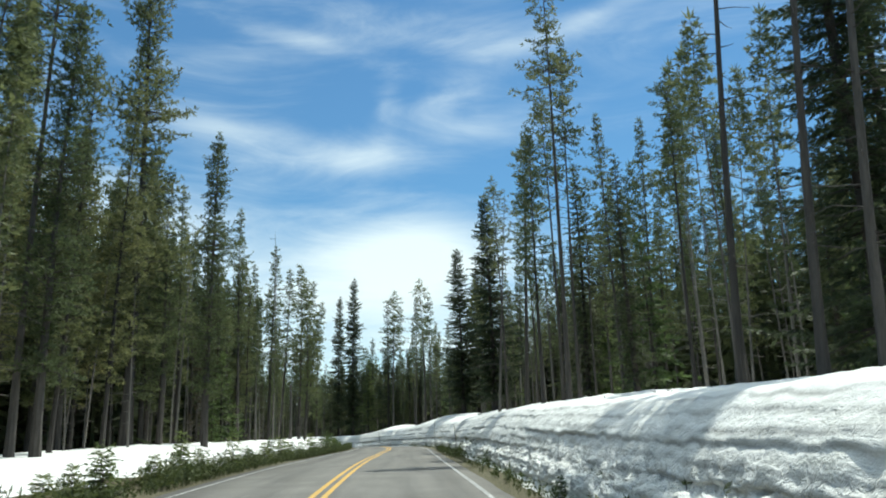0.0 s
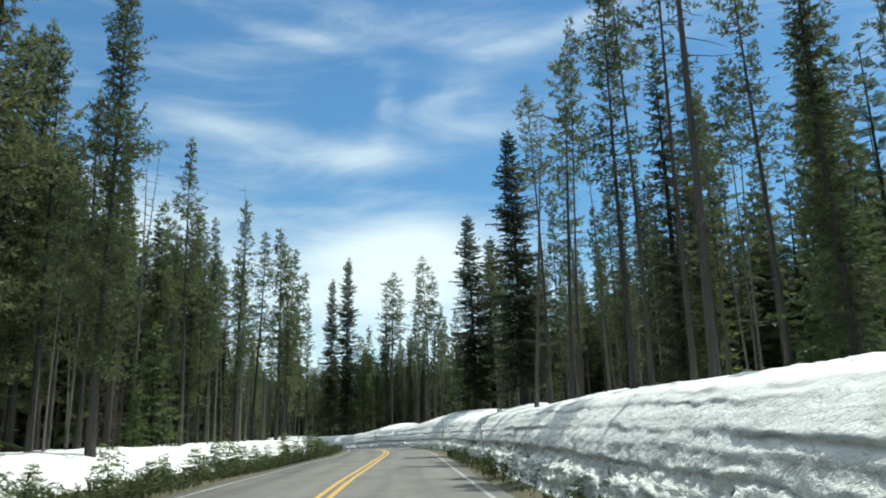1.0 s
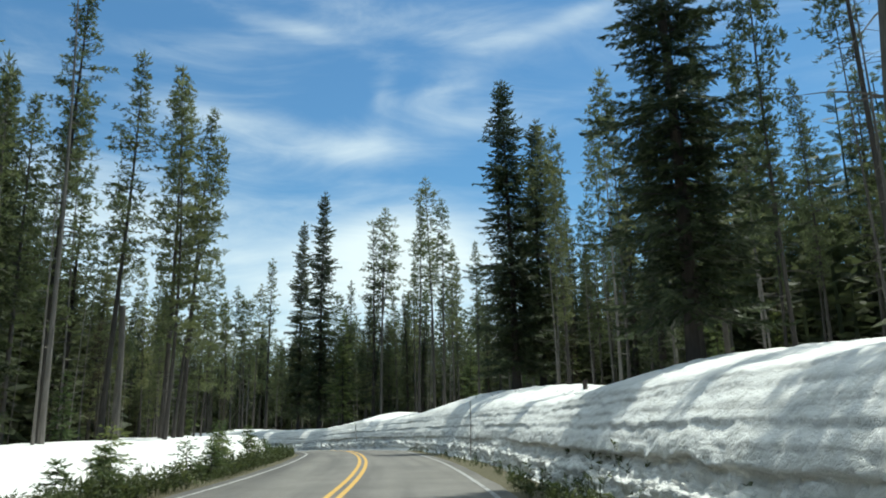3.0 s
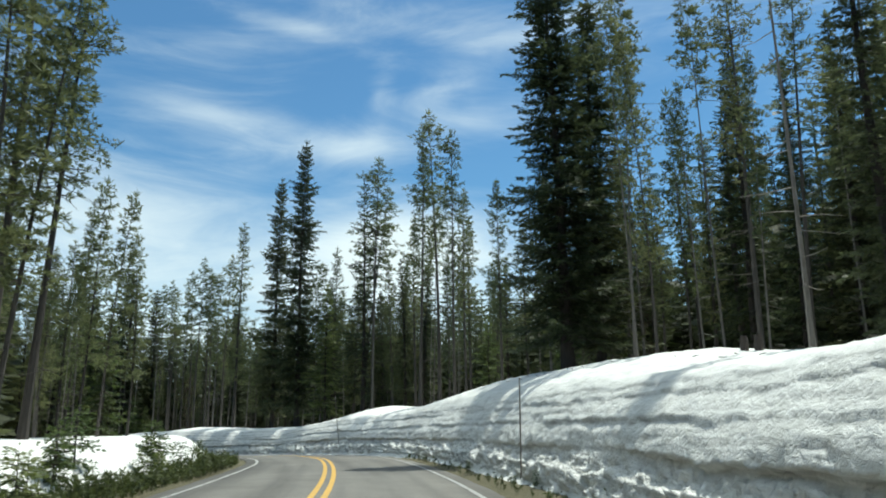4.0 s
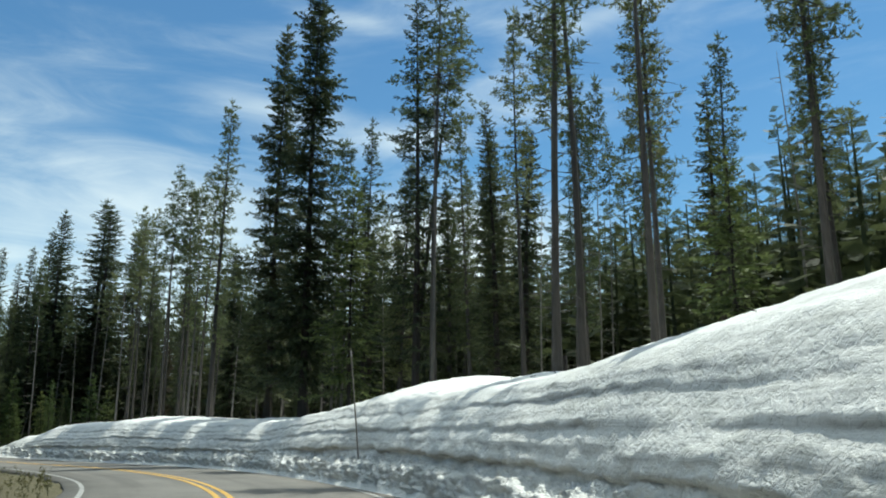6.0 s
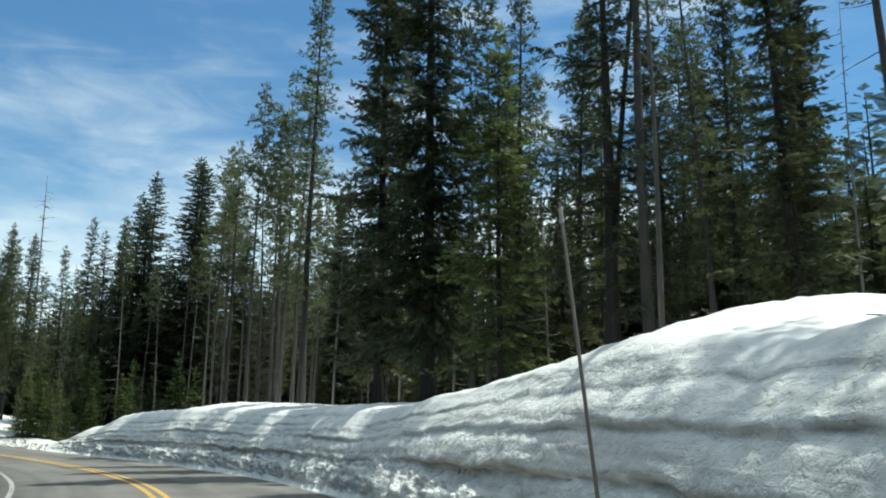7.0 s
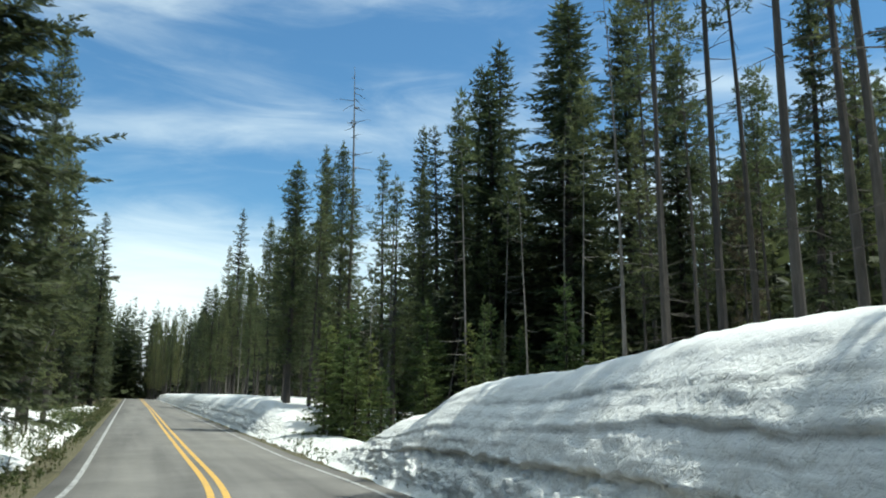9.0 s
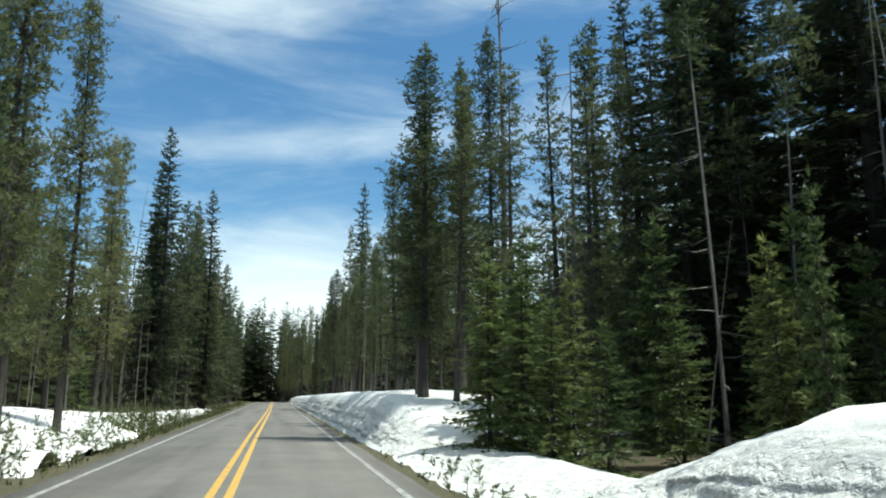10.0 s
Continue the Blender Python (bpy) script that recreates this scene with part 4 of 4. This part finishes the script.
plant("fir_a", -45.6, 167.2, top=25.5, stretch=1.45)
plant("fir_b", -49.2, 164.8, top=21.6, stretch=1.1)
plant("fir_a", -43.7, 164.4, top=24.0, stretch=1.4)
plant("fir_b", -47.3, 163.0, top=20.0, stretch=1.4)
plant("fir_near", -39.5, 162.5, top=21.0)
plant("pine_full", -55.7, 157.1, top=15.0, stretch=1.3)
plant("pine_b", -54.4, 157.4, top=13.0, stretch=1.3)
plant("pole_b", -56.6, 157.6, top=11.0, stretch=1.4)
plant("pine_c", -57.8, 158.8, top=13.0)
plant("pine_c", -52.5, 158.0, top=13.5, stretch=1.3)
plant("pine_c", -49.0, 157.5, top=13.0, stretch=1.25)
plant("snag_droop", -51.6, 160.2, h=13)
plant("pine_full", -56.6, 161.4, top=17.5, stretch=.85)
plant("pine_c", -54.0, 162.2, top=16.5, stretch=1.1)
plant("fir_c", -51.4, 163.6, top=18.0, stretch=1.1)
plant("pine_full", -49.8, 160.6, top=14.5, stretch=.8)
plant("fir_b", -47.6, 160.4, top=16.5, stretch=1.1)
plant("pine_c", -59.8, 163.0, top=17.0, stretch=1.1)
plant("pine_full", -62.8, 166.1, top=19.9, stretch=.85)
plant("snag_a", -57.3, 162.9, top=23.1, stretch=1.25)
plant("under_fine", -41.4, 153.8, top=6.2, stretch=.48)
plant("under_fine", -47.4, 152.7, h=4.0, stretch=1.3)
plant("under_fine", -46.2, 152.2, h=3.2, stretch=1.3)
plant("under_fine", -48.9, 153.2, h=4.6, stretch=1.2)
plant("under_fine", -44.8, 152.1, h=2.8, stretch=1.3)
plant("snag_droop", -46.9, 153.6, h=6)
plant("under_fine", -46.6, 153.4, h=4.2)
plant("under_fine", -44.6, 154.4, h=3.6)
plant("under_fine", -48.6, 154.2, h=5.5, stretch=1.2)
plant("under_fine", -50.6, 155.2, h=4.6, stretch=1.2)
plant("under", -43.0, 156.5, h=5.5)
plant("under", -39.0, 156.0, h=4.5)
plant("snag_b", -45.0, 156.0, h=5.5, tilt=9, toward=2.0)
plant("fir_c", -100.0, 187.8, top=25.6)
plant("pine_b", -100.3, 186.1, top=20.8)
# left of the road
plant("pine_full", -15.6, 38.6, top=30.0, stretch=.85)
plant("pine_full", -12.6, 41.5, top=18.9, stretch=.9)
plant("pine_full", -14.0, 27.3, top=18.4)
plant("pine_top", -15.0, 27.5, h=24, stretch=1.1)
plant("pine_full", -17.5, 45.5, h=18, stretch=.9)
plant("pine_c", -15.8, 43.8, h=16)
plant("pine_c", -17.2, 50.5, h=17)
plant("pine_c", -14.6, 47.5, h=13)
plant("pine_full", -17.5, 30.5, h=19)
plant("pole", -11.4, 19.5, h=13)
plant("pole_b", -12.2, 19.0, h=15, stretch=1.4)
plant("pine_b", -15.6, 59.3, top=19.9)
plant("snag_a", -17.8, 57.8, top=18.5)
plant("pine_c", -16.6, 74.2, top=20.6)
plant("snag_b", -16.0, 73.2, top=21.5)
plant("pine_a", -15.5, 83.3, top=20.7, stretch=1.1)
plant("pine_b", -16.8, 67.7, top=17.2)
plant("pine_c", -16.2, 64.0, top=14.9)
plant("pole", -14.6, 61.0, h=11)
plant("pole", -14.2, 66.0, h=10)
plant("snag_b", -14.9, 70.5, h=9, tilt=12, toward=0.5)
plant("snag_stub", -15.2, 77.2, top=7.4)
for x, y, h, lean in ((-14.4, 80.5, 16, 3), (-14.6, 82.2, 14, 4), (-15.2, 85.0, 17, 1.5), (-16.6, 79.2, 17, 2), (-16.4, 91.0, 9.5, 3), (-16.9, 94.0, 10, 2), (-15.4, 93.2, 8, 2)):
    plant("pole_b" if h < 17 else "pine_b", x, y, h=h, tilt=lean, toward=1.4, stretch=1.25)
plant("pine_c", -28.0, 116.0, top=18.7)
plant("fir_near", -45.9, 138.0, top=22.5, stretch=1.1)
plant("pine_full", -55.0, 144.0, top=17.0, stretch=.8)
plant("pine_c", -57.2, 144.8, top=14.0)
plant("pine_full", -59.5, 146.9, top=15.0, stretch=.8)
plant("pole_b", -53.8, 143.6, h=9, tilt=6, toward=1.0)
plant("snag_b", -51.6, 142.0, h=6, tilt=14, toward=2.5)
plant("fir_b", -88.5, 161.9, top=22.0)
plant("fir_b", -90.0, 162.0, top=20.0)
plant("fir_b", -101.6, 171.8, top=22.0)


# ---- the forest between them ----


def forest(count, s0, s1, u0, u1, spacing, mix, heights, seed):
    r = random.Random(seed)
    taken = [(x, y) for x, y in PLANTED]
    cells = {}
    for x, y in taken:
        cells.setdefault((int(x // 4), int(y // 4)), []).append((x, y))
    keys = [k for k, w in mix for _ in range(w)]
    made = tries = 0
    while made < count and tries < count * 12:
        tries += 1
        s, u = r.uniform(s0, s1), u0 + (u1 - u0) * r.random() ** 1.15
        x, y, _ = (float(v) for v in at_station(s, u))
        s2, u2, _ = (float(v[0]) for v in station(x, y))
        if not (u2 > min(8.2, u0) if u > 0 else u2 < -11.5 + 4.1 * (s2 > 105)):
            continue
        ci, cj = int(x // 4), int(y // 4)
        if any((x - a) ** 2 + (y - b) ** 2 < spacing ** 2 for i in (-1, 0, 1) for j in (-1, 0, 1) for a, b in cells.get((ci + i, cj + j), ())):
            continue
        cells.setdefault((ci, cj), []).append((x, y))
        plant(r.choice(keys), x, y, h=r.uniform(*heights), tilt=r.uniform(0, 2.5), toward=r.uniform(0, 6.28), stretch=r.uniform(.85, 1.2))
        made += 1


LITE = (("fir_lite", 5), ("fir_lite2", 4), ("fir_lite3", 5), ("pine_d", 4), ("pine_lite", 3), ("pine_lite2", 3), ("pole", 2), ("pole_b", 2))
FRONT = (("pine_top", 3), ("pine_b", 2), ("pole", 3), ("pole_b", 2), ("fir_c", 1), ("pine_a", 1))
forest(34, 178, 245, 5.6, 8.5, 1.5, (("pine_c", 4), ("pine_full", 2), ("pole_b", 2), ("pole_bare", 1)), (8, 13), 112)
forest(16, 22, 98, 9.5, 14, 2.2, FRONT, (9, 15), 101)
forest(64, 18, 172, 9.2, 18, 1.3, (("pole_bare", 3), ("snag_b", 1)), (9, 17), 119)
forest(44, 8, 84, -12.2, -18, 1.2, (("pole_bare", 4), ("snag_b", 1)), (8, 16), 120)
forest(14, 84, 106, -11, -16, 1.0, (("pole_bare", 4), ("snag_b", 1)), (5, 9), 127)
forest(26, 156, 220, -7.6, -12, 1.0, (("pole_bare", 3), ("snag_b", 1)), (4, 11), 121)
forest(30, -5, 42, 14, 21, 1.7, (("pine_b", 2), ("fir_c", 2), ("pine_a", 1), ("pole_b", 2)), (8, 13), 118)
forest(24, -5, 42, 21, 27, 1.5, LITE, (9, 14), 129)
forest(30, 42, 108, 12.5, 19, 1.7, (("pine_b", 2), ("fir_c", 2), ("pine_a", 1), ("pole_b", 2)), (10, 16), 128)
MIDDLE = (("pine_c", 3), ("fir_c", 3), ("pine_a", 2), ("fir_b", 2), ("pine_full", 1))
forest(13, 118, 132, 10.5, 17, 1.6, MIDDLE, (11, 16), 103)
forest(9, 132, 142, 14, 24, 1.6, MIDDLE, (12, 16), 137)
forest(20, 82, 108, 14, 22, 1.5, MIDDLE, (10, 14), 131)
forest(40, 44, 80, -13.5, -20, 1.3, MIDDLE, (12, 16), 132)
forest(8, 22, 44, -12.5, -17, 1.5, (("pine_full", 2), ("pine_olive", 2), ("pine_c", 1)), (13, 18), 135)
forest(5, 24, 56, 9.5, 13.5, 1.5, (("pine_c", 2), ("pine_a", 2), ("fir_c", 2)), (9, 13), 136)
forest(34, 96, 134, -13, -30, 1.5, MIDDLE, (8, 12), 133)
forest(22, 136, 160, 11, 20, 1.6, (("pine_b", 3), ("pole_b", 3), ("pine_top", 2), ("fir_c", 2)), (10, 15), 123)
forest(20, 136, 176, 20, 28, 1.8, LITE, (9, 14), 134)
forest(42, -5, 165, 11, 26, 1.3, (("under", 3), ("under_dry", 2)), (3.0, 7.5), 104)
forest(24, 86, 112, -12, -26, 1.4, LITE, (7, 11), 126)
forest(24, 106, 150, -9.5, -17, 1.5, (("fir_lite", 2), ("fir_lite2", 2), ("under", 2)), (6, 10), 125)
forest(64, -2, 86, -12, -30, 1.2, (("pole", 5), ("pole_b", 4), *LITE), (10, 17), 105)
forest(46, -2, 112, -12, -28, 1.3, (("under", 2), ("under_dry", 3)), (2.5, 6.5), 106)
forest(64, 158, 300, -7.6, -13, 1.4, (("pine_olive", 5), ("pine_olive_b", 4), ("pine_full", 1), ("fir_b", 2), ("pole_b", 2), ("snag_b", 1)), (11, 17), 110)
forest(10, 158, 205, -8.0, -13, 1.6, (("pine_olive", 3), ("pine_olive_b", 2), ("fir_b", 1)), (10, 14), 124)
forest(44, 205, 316, -6.0, -10, 1.5, (("pine_c", 2), ("fir_c", 2), ("fir_lite", 2), ("pole_b", 1)), (14, 20), 117)
forest(26, 300, 318, -9, 9, 1.5, (("pine_olive", 3), ("pine_c", 2), ("fir_b", 1)), (10, 17), 122)
forest(40, 178, 290, 6.5, 12, 1.7, (("pine_c", 2), ("fir_b", 3), ("pole", 2), ("pine_b", 1)), (11, 17), 111)
forest(13, 158, 176, 8.5, 15, 1.3, (("under_fine", 4), ("fir_c", 1)), (3.0, 7.0), 116)
forest(28, 156, 300, -7.4, -16, 1.2, (("under", 3), ("under_dry", 2)), (1.6, 4.5), 109)


# ---- the woods behind, too far to tell tree from tree ----


def far_woods(name, spots, seed, label):
    r = random.Random(seed)
    c = Soup(seed)
    for x, y, z, h in spots:
        base = Vector((x, y, z - .5))
        c.stick(base, base + Vector((r.uniform(-.3, .3), r.uniform(-.3, .3), h * .96)), .16, .03)
        rad = h * r.uniform(.09, .15)
        n = 84 if h > 12 else 56
        full = r.uniform(.55, .8)
        for i in range(n):
            t = .02 + .97 * (i / n) ** .95
            a = i * 2.4 + r.uniform(-.6, .6)
            ln = rad * (1 - t) ** full * r.uniform(.5, 1.25) + .26
            out = Vector((math.cos(a), math.sin(a), -.30 + .65 * t + r.uniform(-.25, .25)))
            c.kite(base + Vector((0, 0, h * t)) + out * ln * r.uniform(0, .3), out * ln, .40 + .46 * ln, Vector((r.uniform(-.7, .7), r.uniform(-.7, .7), 1)))
    ob = new(name, c.mesh(name, FIR))
    tagged(ob, label, "woods", kind="stuff")


def spots(n, s0, s1, u0, u1, h0, h1, seed):
    r = random.Random(seed)
    out = []
    for _ in range(n):
        x, y, _ = (float(v) for v in at_station(r.uniform(s0, s1), r.uniform(u0, u1)))
        s, u, z = (float(v[0]) for v in station(x, y))
        if abs(u) > 16 or s > 321:
            out.append((x, y, float(floor_height(np.array([s]), np.array([u]), np.array([z]))[0]), r.uniform(h0, h1)))
    return out


far_woods("understory", spots(330, 92, 134, 18, 52, 6, 12, 15) + spots(520, 104, 140, 16, 48, 7, 11, 28) + spots(480, 96, 138, -16, -48, 7, 11, 29) + spots(230, 134, 178, 19, 52, 7, 12, 27) + spots(380, -25, 95, 18, 40, 7, 13, 16) + spots(520, 0, 112, -17, -38, 6, 13, 17) + spots(260, 106, 170, -17, -40, 7, 12, 18) + spots(240, 165, 330, 17, 34, 7, 12, 19)
          + spots(460, -25, 178, 18, 36, 4, 8, 11) + spots(400, -25, 125, -17, -36, 4, 8, 12) + spots(230, 158, 340, 17, 34, 4, 7, 13) + spots(230, 118, 340, -17, -34, 4, 7, 14), 78, "dark young conifers filling the space under the trees")
far_woods("far_woods", spots(420, -25, 95, 24, 46, 13, 19, 1) + spots(190, 90, 178, 26, 46, 12, 18, 9) + spots(560, -25, 125, -21, -44, 12, 18, 2) + spots(400, 160, 345, 20, 46, 11, 17, 3)
          + spots(420, 118, 345, -20, -46, 11, 17, 4) + spots(360, 322, 362, -45, 45, 15, 24, 5) + spots(220, 95, 178, 32, 70, 14, 20, 8) + spots(110, 92, 178, 26, 50, 12, 18, 20) + spots(360, 25, 110, -20, -42, 14, 20, 21)
          + spots(130, 322, 350, -26, 26, 14, 22, 22) + spots(80, 42, 110, 18, 28, 11, 18, 23) + spots(70, 20, 86, -16, -30, 11, 17, 24) + spots(110, 176, 330, 16, 28, 12, 18, 25) + spots(90, 118, 310, -16, -28, 13, 19, 26), 77, "dense dark conifer woods closing the view")


# ---- roadside growth ----


def brush(name, areas, seed, mat, label, size=.25):
    """Low scrub: countless leafy twigs close to the ground."""
    r = random.Random(seed)
    c = Soup(seed)
    for n, s0, s1, ua, ub, tall in areas:
        S = np.array([r.uniform(s0, s1) for _ in range(n)])
        U = np.array([ua(v) + (ub(v) - ua(v)) * r.random() for v in S])
        clumps = .55 + .6 * vnoise(S * .45, U * .8, seed, 2)
        X, Y, _ = at_station(S, U)
        Z = surface(X, Y)
        for x, y, z, clump in zip(X.tolist(), Y.tolist(), Z.tolist(), clumps.tolist()):
            if r.random() > clump + .35:
                continue
            h = tall * max(.15, clump) * r.uniform(.3, 1)
            foot = Vector((x, y, z - .03))
            tip = foot + Vector((r.uniform(-.3, .3) * h, r.uniform(-.3, .3) * h, h))
            c.stick(foot, tip, .008, .004)
            for k in range(7):
                b = foot.lerp(tip, r.uniform(.2, 1))
                c.kite(b, Vector((r.uniform(-1, 1), r.uniform(-1, 1), r.uniform(-.1, .9))).normalized() * size * r.uniform(.4, 1) * min(1, h * 2.2), size * .26, Vector((r.uniform(-1, 1), r.uniform(-1, 1), r.uniform(.2, 1))))
    tagged(new(name, c.mesh(name, mat)), label, "brush", kind="stuff")


brush("roadside_brush", [(5200, -2, 97, lambda s: left_edge(s) - .75, lambda s: max(left_edge(s) - 3.3, np.interp(s, (40, 60, 85, 96), (-8.0, -7.7, -6.5, -5.6))), .95), (480, -2, 40, lambda s: right_edge(s) + .7, lambda s: bank_foot(s) + .2, .5), (850, 40, 66, lambda s: right_edge(s) + .6, lambda s: bank_foot(s) + .25, .75), (260, 66, 100, lambda s: right_edge(s) + .75, lambda s: bank_foot(s) + .1, .42),
      (420, 96, 106, lambda s: left_edge(s) - .8, lambda s: left_edge(s) - 2.6, .8)], 301, BUSH, "low green scrub along the road edge", .24)
brush("verge_scrub", [(1500, 162, 205, lambda s: left_edge(s) - 1.5, lambda s: left_edge(s) - 4.6, 1.5), (1100, 146, 230, lambda s: left_edge(s) - .65, lambda s: left_edge(s) - 1.7, .42), (500, 205, 300, lambda s: left_edge(s) - 1.2, lambda s: left_edge(s) - 3.0, .9), (50, 158, 168, lambda s: right_edge(s) + .7, lambda s: right_edge(s) + 1.4, .5)], 303, BUSH, "leafy olive green scrub growing through the verge snow", .26)
brush("dry_brush", [(1900, 108, 270, lambda s: left_edge(s) - .7, lambda s: left_edge(s) - 4.2, .6), (160, 112, 172, lambda s: right_edge(s) + .6, lambda s: bank_foot(s) + .05, .30),
      (500, 156, 200, lambda s: left_edge(s) - 1.6, lambda s: left_edge(s) - 5.0, 1.3)], 302, OLIVE, "dry olive scrub on the road verge", .20)

r5 = random.Random(55)
for k in range(46):
    s = 6 + 88 * (k + r5.uniform(-.4, .4)) / 46
    x, y, _ = (float(q) for q in at_station(s, float(left_edge(s)) - r5.uniform(1.5, 3.4)))
    plant(r5.choice(("sapling", "sapling_b")), x, y, h=r5.uniform(.7, 1.5), stretch=r5.uniform(1.0, 1.4))
for k in range(12):
    s = 8 + 84 * (k + r5.uniform(-.4, .4)) / 12
    x, y, _ = (float(q) for q in at_station(s, float(bank_foot(s)) - r5.uniform(.1, .5)))
    plant(r5.choice(("sapling", "sapling_b")), x, y, h=r5.uniform(.3, .6))


# ---- snow stakes and stubs ----


def stake(x, y, h, tilt, toward):
    c = Soup(int(h * 100))
    c.stick(Vector((0, 0, -.3)), Vector((0, 0, h * .5)), .021, .020, 7)
    c.stick(Vector((0, 0, h * .5)), Vector((0, 0, h)), .020, .017, 7)
    k = len(c.v)
    c.v.append(Vector((0, 0, h + .01)))
    c.f += [(k - 7 + i, k - 7 + (i + 1) % 7, k) for i in range(7)]
    ob = new("snow_stake")
    ob.empty_display_size = .2
    ob.matrix_basis = Matrix.Translation((x, y, float(surface(x, y)[0]))) @ Matrix.Rotation(radians(tilt), 4, Vector((math.cos(toward), math.sin(toward), 0)))
    pole = new("pole", c.mesh("pole", STAKE))
    pole.parent = ob
    band = Soup(3)
    band.stick(Vector((0, 0, h - .22)), Vector((0, 0, h - .06)), .024, .023, 7)
    mark = new("marker_band", band.mesh("marker_band", STAKE_BAND))
    mark.parent = ob
    tagged(ob, "thin grey snow stake standing in the bank beside the road", "snow stake", "snow stakes")


stake(0.5, 47.9, 1.7, -5, 1.6)
stake(-1.4, 81.5, 2.5, 1, 1.2)
stake(-9.7, 113.8, 3.2, 6, -1.9)


def stub(x, y, h):
    c = Soup(9)
    c.trunk(h, .09, 0, 8, 3, 1.2, .9)
    ob = new("post_stub", c.mesh("post_stub", BARK_FIR))
    ob.matrix_basis = Matrix.Translation((x, y, float(surface(x, y)[0])))
    tagged(ob, "short dark wooden stub poking out of the snow", "post")


stub(3.0, 77.5, .35)
stub(3.3, 79.0, .28)
stub(-4.2, 111.8, .4)


# ---- needles and twigs fallen on the snow ----


def litter():
    r = random.Random(71)
    c = Soup(71)
    for _ in range(420):
        s = r.uniform(2, 160)
        x, y, z = (float(q) for q in at_station(s, float(bank_foot(s)) + float(bank_width(s)) * r.uniform(.5, 1.6)))
        z = float(surface(x, y)[0]) + .05
        a, ln = r.uniform(0, 6.28), r.uniform(.04, .22)
        c.stick(Vector((x, y, z)), Vector((x + ln * math.cos(a), y + ln * math.sin(a), z + r.uniform(-.03, .05))), .012, .006)
    tagged(new("fallen_twigs", c.mesh("fallen_twigs", BARK_FIR)), "dark twigs and bark bits scattered over the snow", "twigs", kind="stuff")


litter()
